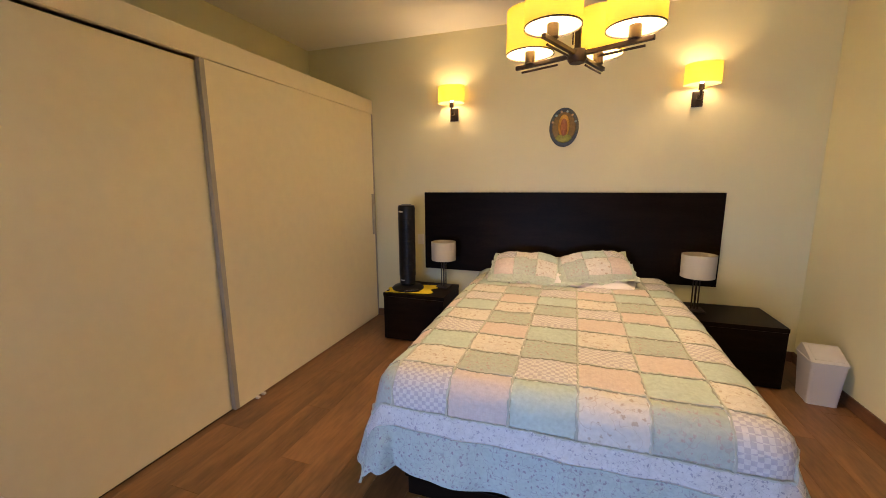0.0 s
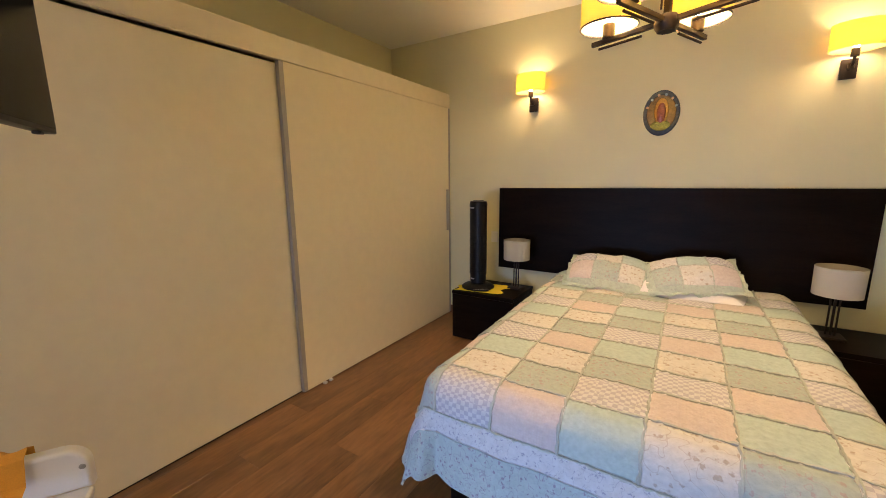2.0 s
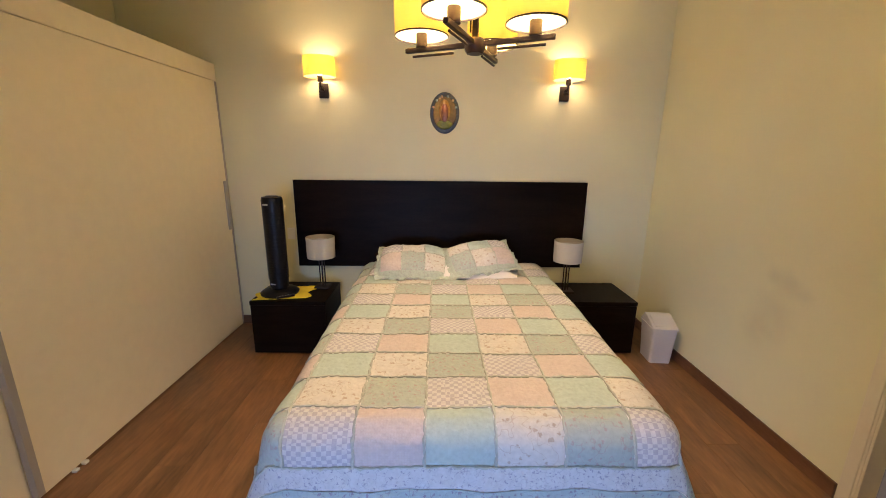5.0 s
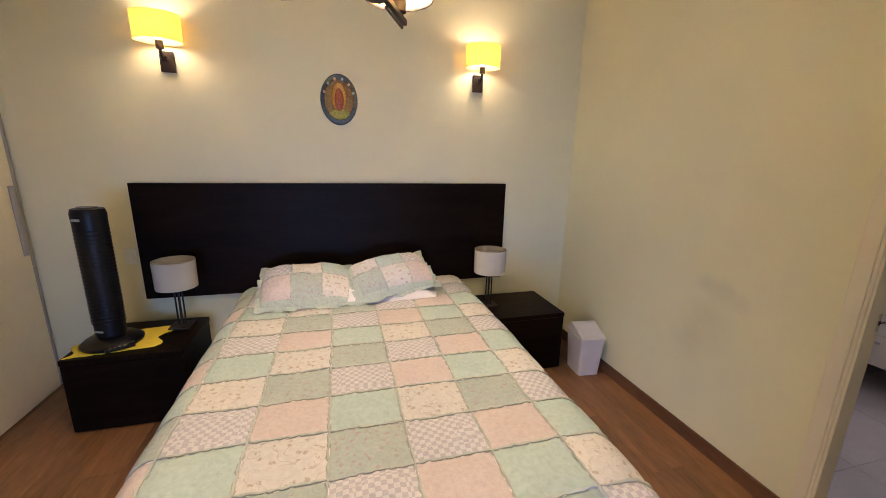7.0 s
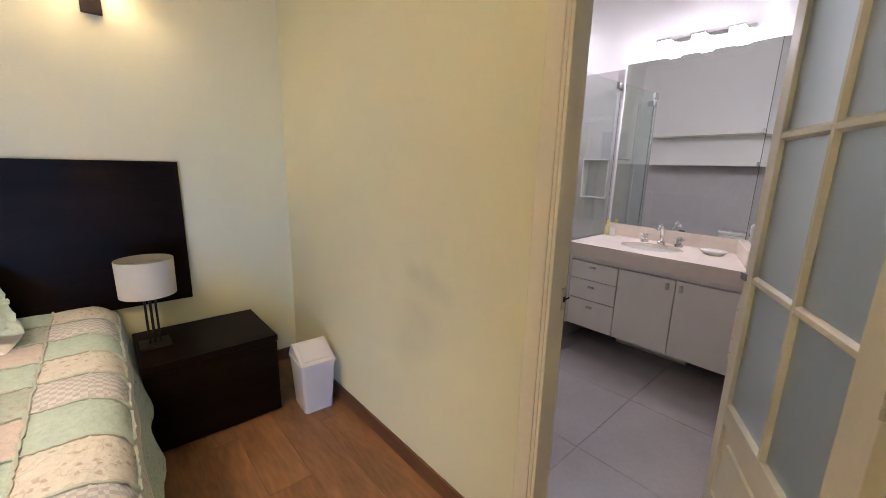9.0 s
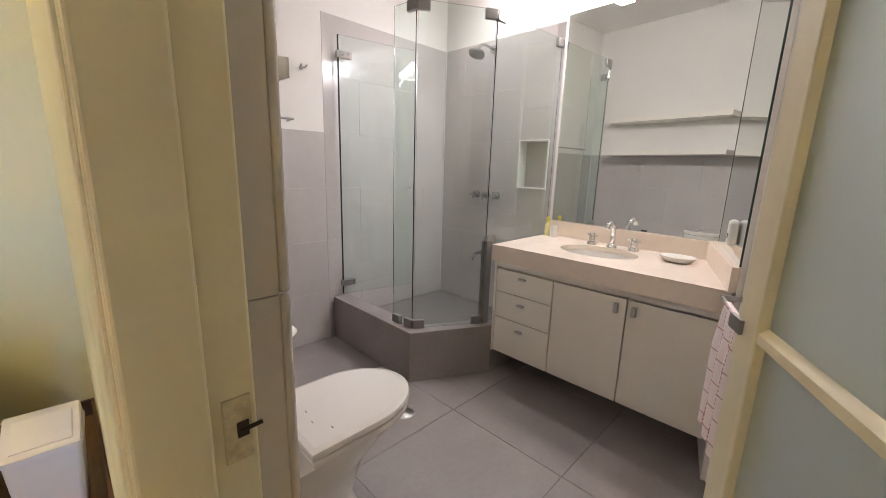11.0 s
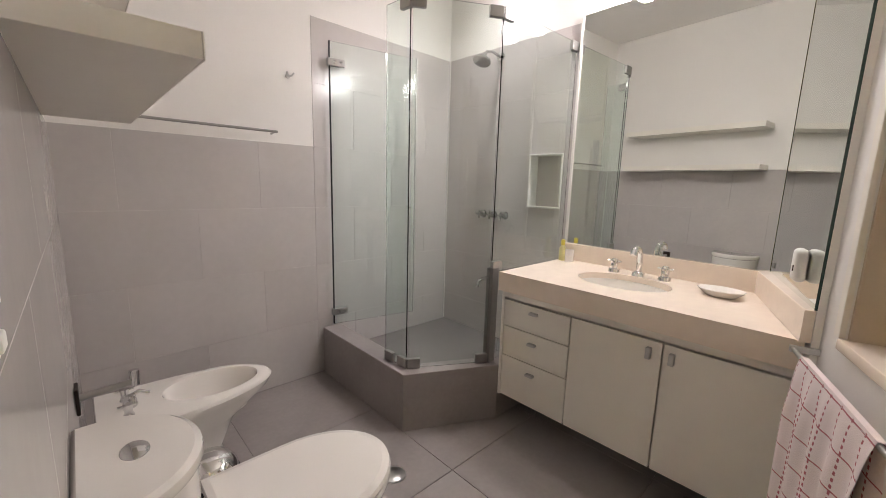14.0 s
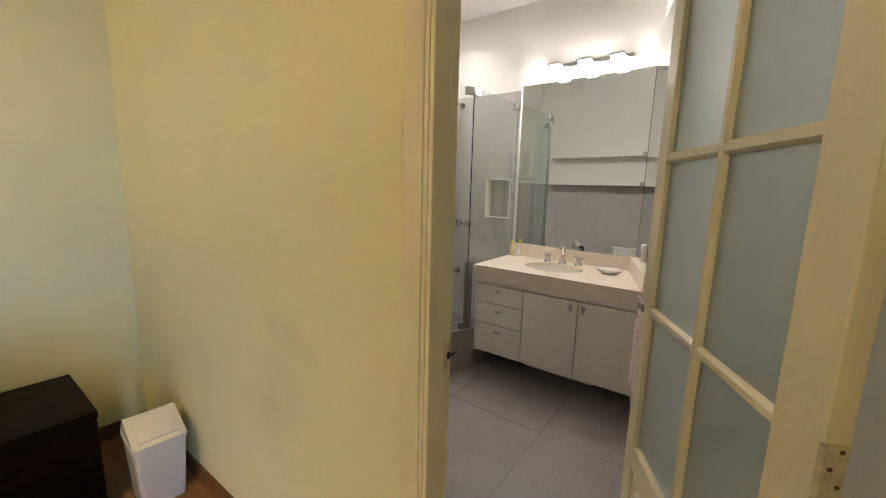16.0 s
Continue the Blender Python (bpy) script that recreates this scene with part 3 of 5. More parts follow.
def fray(points, r):
    """A ragged seam along a line of points."""
    bm = bmesh.new()
    rnd = random.Random(len(points))
    prev = None
    for i, p in enumerate(points):
        d = (points[min(i + 1, len(points) - 1)] - points[max(i - 1, 0)]).normalized()
        q = d.to_track_quat("Z", "Y")
        k = r * rnd.uniform(0.45, 1.5)
        p = p + q @ Vector((rnd.uniform(-0.0025, 0.0025), rnd.uniform(-0.0025, 0.0025), 0))
        ring = [bm.verts.new(p + q @ Vector((k * math.cos(c * math.pi / 2.5), k * math.sin(c * math.pi / 2.5), 0))) for c in range(5)]
        if prev:
            for c in range(5):
                bm.faces.new((prev[c], prev[(c + 1) % 5], ring[(c + 1) % 5], ring[c]))
        prev = ring
    return bm


for a in SA:
    part("seam", fray([drape(a, 1.36 + (HEAD - 1.36) * k / 160, 0.007) for k in range(161)], 0.0055), SEAM, quilt)
for b in SB:
    part("seam", fray([drape(-0.985 + 1.853 * k / 150, b, 0.007) for k in range(151)], 0.0055), SEAM, quilt)


def pillow(m, w, h, label, shift, kinds):
    """A patchwork pillow in a sham with a frilled edge; local z is its thickness."""
    pw = thing("pillow", m, label, "pillow", "pillows on the bed")

    def surf(u, v, side):
        k = max(0.0, (1 - abs(u) ** 2.6)) ** 0.55 * max(0.0, (1 - abs(v) ** 2.6)) ** 0.55
        wr_ = noise.noise(Vector((u * 2.3 + shift, v * 2.3, side))) * 0.030 * k + noise.noise(Vector((u * 5 + shift, v * 5, side))) * 0.010 * k
        return Vector((w / 2 * u * (1 - 0.05 * v * v), h / 2 * v * (1 - 0.05 * u * u), (0.098 if side > 0 else -0.05) * k + wr_))

    def grid(u0, u1, v0, v1, side, nu, nv, lift=0.0):
        bm = bmesh.new()
        vs = [[bm.verts.new(surf(u0 + (u1 - u0) * i / nu, v0 + (v1 - v0) * j / nv, side) + Vector((0, 0, side * lift))) for i in range(nu + 1)] for j in range(nv + 1)]
        for j in range(nv):
            for i in range(nu):
                bm.faces.new((vs[j][i], vs[j][i + 1], vs[j + 1][i + 1], vs[j + 1][i]))
        return bm
    part("back", grid(-1, 1, -1, 1, -1, 20, 14), FAB[5], pw)
    part("front", grid(-1, 1, -1, 1, 1, 20, 14), FAB[5], pw)
    us, vs = [-0.93, -0.32, 0.34, 0.93], [-0.90, 0.06, 0.90]
    for j in range(2):
        for i in range(3):
            part("patch", grid(us[i] + 0.012, us[i + 1] - 0.012, vs[j] + 0.02, vs[j + 1] - 0.02, 1, 9, 8, 0.004), FAB[kinds[j][i]], pw)
    for v in vs[1:2]:
        part("seam", fray([surf(-0.97 + 1.94 * k / 80, v, 1) + Vector((0, 0, 0.004)) for k in range(81)], 0.004), SEAM, pw)
    for u in us[1:3]:
        part("seam", fray([surf(u, -0.96 + 1.92 * k / 60, 1) + Vector((0, 0, 0.004)) for k in range(61)], 0.004), SEAM, pw)
    ring = []
    for k in range(120):
        t = 2 * math.pi * k / 120
        c, s = math.cos(t), math.sin(t)
        q = max(abs(c), abs(s))
        ring.append((c / q, s / q, k))
    bm = bmesh.new()
    inn = [bm.verts.new((w / 2 * u * 0.95, h / 2 * v * 0.95, 0.004)) for u, v, k in ring]
    mid = [bm.verts.new((w / 2 * u * 1.02, h / 2 * v * 1.03, 0.008 * math.sin(k * 1.3) + 0.006 * math.sin(k * 0.37 + shift))) for u, v, k in ring]
    out = [bm.verts.new((w / 2 * u * (1.065 + 0.018 * math.sin(k * 0.83 + shift)), h / 2 * v * (1.09 + 0.03 * math.sin(k * 0.61 + shift)), 0.010 * math.sin(k * 1.3 + 0.4) + 0.010 * math.sin(k * 0.37 + shift) - 0.006)) for u, v, k in ring]
    for r0, r1 in ((inn, mid), (mid, out)):
        for k in range(120):
            bm.faces.new((r0[k], r0[(k + 1) % 120], r1[(k + 1) % 120], r1[k]))
    part("frill", bm, FAB[5], pw, "gathered pale sage frill")
    return pw


pillow(pose(-0.36, 3.385, 0.742, 22, 1, 2), 0.58, 0.40, "patchwork pillow in pink and sage leaning on the headboard", 0, ((1, 4, 3), (0, 3, 2)))
pillow(pose(0.205, 3.40, 0.775, 25, -5, 12), 0.57, 0.36, "patchwork pillow in sage and cream leaning on the headboard", 2, ((4, 3, 1), (3, 2, 0)))
wp = thing("white_pillow", pose(-0.07, 3.42, 0.668, 5, 0, 2), "flat white pillow under the patchwork pillows", "pillow")
bm_ = lathe([(0, -0.06), (0.6, -0.055), (0.9, -0.03), (1.0, 0.0), (0.9, 0.035), (0.6, 0.07), (0, 0.075)], seg=48)
for v_ in bm_.verts:
    q_ = max(abs(v_.co.x), abs(v_.co.y), 1e-6) / max((v_.co.x ** 2 + v_.co.y ** 2) ** 0.5, 1e-6)
    v_.co.x, v_.co.y = v_.co.x / q_ ** 0.8 * 0.60, v_.co.y / q_ ** 0.8 * 0.21
part("cover", bm_, SHEET, wp)

# chandelier: four shades on a cross of square bars
ch = thing("chandelier", pose(0.0, 2.06, TOP, 0, 0, 66.5), "dark bronze chandelier with four lit amber drum shades", "chandelier")
part("ceiling_rose", lathe([(0, 0), (0.065, 0), (0.065, -0.02), (0.05, -0.03), (0, -0.03)]), DARKM, ch)
part("stem", box(-0.012, 0.012, -0.012, 0.012, 2.08 - TOP, -0.03, 0.003), DARKM, ch)
for k in range(2):
    part("stem_rod", rod([(0.024 * (1 - 2 * k), 0.014, 2.13 - TOP), (0.024 * (1 - 2 * k), 0.014, 2.46 - TOP)], 0.004), DARKM, ch)
part("hub", lathe([(0, -0.030), (0.035, -0.030), (0.048, -0.012), (0.048, 0.012), (0.035, 0.03), (0, 0.03)], (0, 0, 2.08 - TOP), 8), DARKM, ch)
for k in range(4):
    arm = part("arm", box(0.03, 0.335, -0.010, 0.010, 2.078 - TOP, 2.098 - TOP, 0.002), DARKM, ch, m=pose(0, 0, 0, 0, 0, 90 * k))
    part("arm_rod", rod([(0.10, 0.0, 2.062 - TOP), (0.30, 0.0, 2.062 - TOP)], 0.0055), DARKM, arm)
    part("socket", lathe([(0, 0), (0.026, 0), (0.026, 0.055), (0.02, 0.06), (0, 0.06)], (0.255, 0, 2.098 - TOP), 20), DARKM, arm)
    part("bulb", lathe([(0, 0.06), (0.012, 0.062), (0.026, 0.10), (0.022, 0.13), (0, 0.145)], (0.255, 0, 2.098 - TOP), 16), BULBM, arm, "lit warm bulb")
    part("shade", lathe([(0.121, 0.045), (0.121, 0.25), (0.119, 0.25), (0.119, 0.045), (0.121, 0.045)], (0.255, 0, 2.098 - TOP), 48), SHADE, arm, "amber cloth drum shade")
    part("shade_ring", lathe([(0.1222, 0.041), (0.1222, 0.047), (0.1178, 0.047), (0.1178, 0.041), (0.1222, 0.041)], (0.255, 0, 2.098 - TOP), 48), DARKM, arm)
    a_ = radians(66.5 + 90 * k)
    lamp("chandelier_light", "POINT", 54, WARM, pose(0.255 * math.cos(a_), 2.06 + 0.255 * math.sin(a_), 2.235), 0.04)


def wall_lamp(x, label):
    wl = thing("wall_lamp", pose(x, BACK, 2.13), label, "wall lamp", "wall lamps over the bed")
    part("wall_plate", box(-0.04, 0.04, -0.022, 0, -0.045, 0.075, 0.003), DARKM, wl)
    part("arm", rod([(0, -0.02, 0.02), (-0.0, -0.07, 0.02), (0.0, -0.10, 0.035), (0, -0.105, 0.075)], 0.009), DARKM, wl)
    part("knuckle", lathe([(0, -0.016), (0.017, -0.016), (0.017, 0.016), (0, 0.016)], (0, -0.062, 0.022), 16), DARKM, wl)
    part("socket", lathe([(0, 0.07), (0.021, 0.07), (0.021, 0.115), (0, 0.115)], (0, -0.105, 0), 18), DARKM, wl)
    part("bulb", lathe([(0, 0.115), (0.012, 0.118), (0.026, 0.15), (0.022, 0.18), (0, 0.195)], (0, -0.105, 0), 16), BULBM, wl, "lit warm bulb")
    part("shade", lathe([(0.128, 0.108), (0.128, 0.258), (0.126, 0.258), (0.126, 0.108), (0.128, 0.108)], (0, -0.115, 0), 48, 1.0, 0.78), SHADE, wl, "amber cloth shade")
    lamp("wall_lamp_light", "POINT", 9.5, WARM, pose(x, BACK - 0.108, 2.13 + 0.175), 0.065)


wall_lamp(-1.135, "amber shaded wall lamp on a bronze bracket beside the wardrobe")
wall_lamp(0.925, "amber shaded wall lamp on a bronze bracket near the room corner")


def table_lamp(x, y, label):
    tl = thing("table_lamp", pose(x, y, 0.465), label, "table lamp", "table lamps on the nightstands")
    part("foot", box(-0.065, 0.065, -0.065, 0.065, 0, 0.016, 0.003), DARKM, tl)
    for dx in (-0.022, 0.022):
        part("rod", rod([(dx, 0, 0.014), (dx, 0, 0.30)], 0.0055), DARKM, tl)
    part("stem", box(-0.006, 0.006, -0.006, 0.006, 0.014, 0.34, 0.001), DARKM, tl)
    part("shade", lathe([(0.119, 0.278), (0.121, 0.458), (0.118, 0.458), (0.116, 0.278), (0.119, 0.278)], seg=48), WSHADE, tl, "off-white cloth drum shade")
    part("spider", rod([(-0.118, 0, 0.44), (0.118, 0, 0.44)], 0.002), STEEL, tl)


table_lamp(-1.175, 3.53, "unlit table lamp with an off-white drum shade beside a fan")
table_lamp(0.97, 3.45, "unlit table lamp with an off-white drum shade beside the pillows")

# oval plaque: plain coloured relief
pq = thing("wall_plaque", pose(-0.102, BACK, 1.977), "oval painted ceramic plaque with a blue rim", "plaque")
ROTX = pose(0, 0, 0, 90, 0, 0)
RIM = material("blue_glaze", (0.035, 0.055, 0.085), 0.15, vary=0.5, scale=60, bump=0.1, coat=0.5)
part("rim", lathe([(0, 0), (1.0, 0), (1.0, 0.008), (0.95, 0.016), (0.80, 0.016), (0.78, 0.008), (0, 0.008)], seg=56, sx=0.128, sy=0.171, m=ROTX), RIM, pq)
part("field", lathe([(0, 0.012), (0.77, 0.012), (0.79, 0.009)], seg=56, sx=0.128, sy=0.171, m=ROTX), material("umber_glaze", (0.12, 0.08, 0.04), 0.2, vary=0.5, scale=50, coat=0.5), pq)
part("halo", lathe([(0, 0.020), (0.6, 0.020), (0.66, 0.014), (0.66, 0.010)], (0, 0, 0), 40, 0.075, 0.150, m=pose(0, 0, 0.012) @ ROTX), material("gold_glaze", (0.40, 0.20, 0.04), 0.2, vary=0.4, scale=70, coat=0.5), pq)
part("mantle", lathe([(0, 0.028), (0.4, 0.028), (0.52, 0.020), (0.52, 0.010)], (0, 0, 0), 40, 0.060, 0.150, m=pose(0, 0, -0.002) @ ROTX), material("brown_glaze", (0.20, 0.055, 0.03), 0.2, vary=0.4, scale=80, coat=0.5), pq)
part("grass", lathe([(0, 0.022), (0.8, 0.022), (1.0, 0.012)], (0, 0, 0), 40, 0.070, 0.038, m=pose(0, 0, -0.095) @ ROTX), material("green_glaze", (0.22, 0.23, 0.05), 0.2, vary=0.4, scale=80, coat=0.5), pq)
for k in range(6):
    a_ = radians(20 + 28 * k)
    part("flower", lathe([(0, 0.022), (0.7, 0.02), (1.0, 0.010)], (0, 0, 0), 12, 0.012, 0.012, m=pose(0.105 * math.cos(a_), 0, 0.14 * math.sin(a_)) @ ROTX), material("flower_glaze", (0.45, 0.30, 0.22) if k % 2 else (0.20, 0.30, 0.42), 0.2, coat=0.4), pq)

# tower fan on the yellow cloth, with a remote control beside it
yc = bmesh.new()
yv = [[yc.verts.new((-1.655 + 0.42 * i / 14 + 0.03 * math.sin(j), 3.185 + 0.30 * j / 10 + 0.06 * i / 14, 0.4675 + 0.004 * noise.noise(Vector((i * 0.9, j * 0.9, 4))))) for i in range(15)] for j in range(11)]
for j in range(10):
    for i in range(14):
        yc.faces.new((yv[j][i], yv[j][i + 1], yv[j + 1][i + 1], yv[j + 1][i]))
g_ = bmesh.ops.extrude_face_region(yc, geom=yc.faces[:])
bmesh.ops.translate(yc, verts=[e for e in g_["geom"] if isinstance(e, bmesh.types.BMVert)], vec=(0, 0, 0.004))
solid("cloth", yc, YELLOW, "crumpled yellow cloth under the fan on the nightstand", "cloth")
tf = thing("tower_fan", pose(-1.49, 3.36, 0.473, 0, 0, -20) @ Matrix.Diagonal((1.12, 1.12, 1.045, 1)), "black plastic tower fan standing on a nightstand", "fan")
part("base", lathe([(0, 0), (0.135, 0), (0.138, 0.012), (0.12, 0.028), (0.05, 0.045), (0, 0.045)], seg=40), BLACK, tf)
part("body", lathe([(0, 0.04), (0.062, 0.04), (0.070, 0.06), (0.075, 0.70), (0.077, 0.75), (0.070, 0.775), (0, 0.782)], seg=36, sy=0.9), BLACK, tf)
for k in range(26):
    z_ = 0.13 + k * 0.021
    part("grille_slat", lathe([(0.0755, z_), (0.0768, z_ + 0.003), (0.0768, z_ + 0.006), (0.0755, z_ + 0.009)], seg=28, sy=0.9), BLACK, tf)
part("top_panel", lathe([(0, 0.784), (0.045, 0.784), (0.05, 0.778)], seg=28, sy=0.85), material("grey_plastic", (0.05, 0.05, 0.05), 0.3), tf)
part("badge", box(-0.022, 0.022, -0.072, -0.068, 0.715, 0.728, 0.001), material("grey_print", (0.4, 0.4, 0.4), 0.5), tf)
part("badge", box(-0.022, 0.022, -0.066, -0.062, 0.085, 0.095, 0.001), material("grey_print", (0.4, 0.4, 0.4), 0.5), tf)
rc = thing("remote_control", pose(-1.40, 3.24, 0.476, 0, 0, 32), "black remote control lying on the yellow cloth", "remote control")
part("body", box(-0.07, 0.07, -0.02, 0.02, 0, 0.014, 0.005), BLACK, rc)
for k in range(4):
    part("button", box(-0.05 + 0.022 * k, -0.038 + 0.022 * k, -0.008, 0.008, 0.0142, 0.017, 0.002), material("button_grey", (0.18, 0.18, 0.18), 0.5), rc)

# electric outlet by the headboard
ot = thing("outlet", pose(-1.515, BACK, 0.90), "small white wall outlet beside the headboard", "outlet")
part("plate", box(-0.035, 0.035, -0.008, 0, -0.055, 0.055, 0.003), PLASTICW, ot)
part("socket", box(-0.02, 0.02, -0.0095, -0.006, -0.03, 0.03, 0.002), PLASTICW, ot)

# swing-lid bin
bn = thing("waste_bin", pose(1.662, 3.135, 0, 0, 0, -4), "white plastic swing-lid bin on the floor by the wall", "waste bin")


def taper(x0, y0, x1, y1, z0, z1, r, n=6):
    """A tapered box with rounded corners, x0 by y0 below and x1 by y1 above."""
    def loop(hx, hy, z):
        o = []
        for cx, cy, s in ((1, 1, 0), (-1, 1, 90), (-1, -1, 180), (1, -1, 270)):
            for k in range(n + 1):
                t = radians(s + 90 * k / n)
                o.append((cx * (hx - r) + r * math.cos(t), cy * (hy - r) + r * math.sin(t), z))
        return o
    bm = bmesh.new()
    lo = [bm.verts.new(p) for p in loop(x0, y0, z0)]
    hi = [bm.verts.new(p) for p in loop(x1, y1, z1)]
    m = len(lo)
    bm.faces.new(lo[::-1])
    bm.faces.new(hi)
    for i in range(m):
        bm.faces.new((lo[i], lo[(i + 1) % m], hi[(i + 1) % m], hi[i]))
    return bm


BINW = material("bin_plastic", (0.58, 0.56, 0.56), 0.35, vary=0.03, bump=0.04)
part("body", taper(0.082, 0.092, 0.098, 0.112, 0, 0.296, 0.02), BINW, bn)
part("collar", taper(0.103, 0.118, 0.103, 0.118, 0.292, 0.308, 0.022), BINW, bn)
part("lid", prism([(-0.114, 0.309), (0.114, 0.309), (0.062, 0.378), (0.040, 0.378)], -0.098, 0.098, 0.004), BINW, bn, "swing lid", m=pose(0, 0, 0, 90, 0, 90))
rise_ = [(-0.114 + 0.154 * u, 0.309 + 0.069 * u) for u in (0.14, 0.90)]
part("flap", prism([rise_[0], rise_[1], (rise_[1][0] - 0.0016, rise_[1][1] + 0.0036), (rise_[0][0] - 0.0016, rise_[0][1] + 0.0036)], -0.076, 0.076), BINW, bn, m=pose(0, 0, 0, 90, 0, 90))

# television on a swing arm
tv = thing("television", pose(-1.415, 0.37, 1.655, 0, 0, -30), "black flat television hung on a pole from the ceiling", "television")
part("housing", box(-0.51, 0.51, 0.0, 0.045, 0, 0.58, 0.006), BLACK, tv)
part("screen", box(-0.495, 0.495, 0.0455, 0.048, 0.018, 0.565), SCREEN, tv)
part("sensor", box(-0.40, -0.37, 0.02, 0.044, -0.012, -0.001, 0.003), BLACK, tv)
part("back_plate", box(-0.12, 0.12, -0.04, 0.0, 0.18, 0.42, 0.004), BLACK, tv)
part("ceiling_pole", rod([(0.0, -0.055, 0.2), (0.0, -0.055, TOP - 1.655)], 0.018), BLACK, tv)
part("ceiling_plate", box(-0.08, 0.08, -0.135, 0.025, TOP - 1.655 - 0.012, TOP - 1.655, 0.002), BLACK, tv)

# white plastic chair with an orange towel
wc = thing("plastic_chair", pose(-1.50, 0.25, 0, 0, 0, 60), "white plastic chair with an orange towel over it", "chair")
part("seat", box(-0.21, 0.21, -0.20, 0.20, 0.40, 0.43, 0.012, 3), PLASTICW, wc)
arc_ = [(0.14 + 0.07 * math.cos(radians(a)), 0.515 + 0.07 * math.sin(radians(a))) for a in range(0, 91, 10)]
back_ = part("backrest", prism([(-0.21, 0.43), (0.21, 0.43)] + arc_ + [(-x_, z_) for x_, z_ in arc_[::-1]], -0.228, -0.186, 0.014, 4), PLASTICW, wc, m=pose(0, 0, 0, 90, 0, 0))
part("hole", lathe([(0, 0.0008), (0.009, 0.0006), (0.010, 0)], (0.19, 0.515, -0.186), 16), DULL, back_)
for x_ in (-0.18, 0.18):
    for y_ in (-0.17, 0.19):
        part("leg", box(x_ - 0.02, x_ + 0.02, y_ - 0.02, y_ + 0.02, 0, 0.41, 0.008), PLASTICW, wc)
tw = bmesh.new()
prof_ = [(-0.18, 0.45), (0.05, 0.46), (0.15, 0.50), (0.172, 0.58), (0.205, 0.60), (0.242, 0.58), (0.248, 0.45)]
tv_ = [[tw.verts.new((-0.22 + 0.28 * i / 10, y_ + 0.004 * math.sin(i * 1.4), z_ + 0.17 * max(0, 1 - i / 8) ** 1.2 + 0.012 * noise.noise(Vector((i * 0.6, z_ * 9, 2))) + 0.02)) for i in range(11)] for y_, z_ in prof_]
for j in range(len(prof_) - 1):
    for i in range(10):
        tw.faces.new((tv_[j][i], tv_[j][i + 1], tv_[j + 1][i + 1], tv_[j + 1][i]))
solid("towel", tw, ORANGE, "orange towel thrown over the plastic chair", "towel", m=pose(-1.50, 0.25, 0, 0, 0, 60))

# bedroom window behind the walker: frame, panes and a lowered roller blind
wi = thing("window_1", pose(-0.95, SOUTH, 0), "bedroom window with its blind half lowered", "window", kind="structure")
for x_ in (-1.0, -0.02, 0.96):
    part("window_frame", box(x_, x_ + 0.04, -0.09, -0.05, 0.2, 2.2, 0.003), TRIM, wi)
for z_ in (0.2, 2.16):
    part("window_frame", box(-0.96, 0.96, -0.088, -0.052, z_, z_ + 0.04, 0.003), TRIM, wi)
for x_ in (-0.96, 0.02):
    part("pane", box(x_, x_ + 0.94, -0.073, -0.067, 0.24, 2.16), GLASS, wi)
part("blind", box(-0.99, 0.99, -0.03, -0.027, 0.82, 2.19), WSHADE, wi)

# ---- bathroom things ----
# glazed door, hinged at the doorway, standing open
RUST = material("rusty_screw", (0.10, 0.05, 0.022), 0.7, vary=0.3, scale=200)
DOORA, DW, DT = 27.2, 0.785, 0.038
ST0, ST1 = 0.109, 0.070      # hinge and lock stiles
DU = Vector((math.cos(radians(DOORA)), math.sin(radians(DOORA))))
DOORP = pose(2.543 - DU.x * (DW - ST1) + DU.y * DT, 1.342 - DU.y * (DW - ST1) - DU.x * DT, 0, 0, 0, DOORA)
door = thing("door_1", DOORP, "open cream wooden door with frosted glass panes", "door", kind="structure")
PX0, PX1 = ST0, DW - ST1
part("stile", box(0, PX0, 0, DT, 0.01, 2.115, 0.003), TRIM, door)
part("stile", box(PX1, DW, 0, DT, 0.01, 2.115, 0.003), TRIM, door)
part("top_rail", box(PX0, PX1, 0, DT, 2.02, 2.115, 0.003), TRIM, door)
part("bottom_rail", box(PX0, PX1, 0, DT, 0.01, 0.16, 0.003), TRIM, door)
part("lock_rail", box(PX0, PX1, 0, DT, 0.46, 0.54, 0.003), TRIM, door)
part("panel", box(PX0, PX1, 0.012, DT - 0.012, 0.16, 0.46), TRIM, door)
part("raised_field", box(PX0 + 0.05, PX1 - 0.05, 0.004, DT - 0.004, 0.21, 0.41, 0.007, 1), TRIM, door)


def bar(x0, x1, z0, z1, along):
    """A glazing bar, chamfered towards the panes on both faces."""
    bm = bmesh.new()
    w = (z1 - z0) / 2 if along == "x" else (x1 - x0) / 2
    prof = [(-w, 0.013), (-w * 0.45, 0.002), (w * 0.45, 0.002), (w, 0.013), (w, DT - 0.013), (w * 0.45, DT - 0.002), (-w * 0.45, DT - 0.002), (-w, DT - 0.013)]
    if along == "x":
        ends = [[bm.verts.new((x, y, (z0 + z1) / 2 + k)) for k, y in prof] for x in (x0, x1)]
    else:
        ends = [[bm.verts.new(((x0 + x1) / 2 + k, y, z)) for k, y in prof] for z in (z0, z1)]
    for k in range(8):
        bm.faces.new((ends[0][k], ends[0][(k + 1) % 8], ends[1][(k + 1) % 8], ends[1][k]))
    bm.faces.new(ends[0][::-1])
    bm.faces.new(ends[1])
    return bm


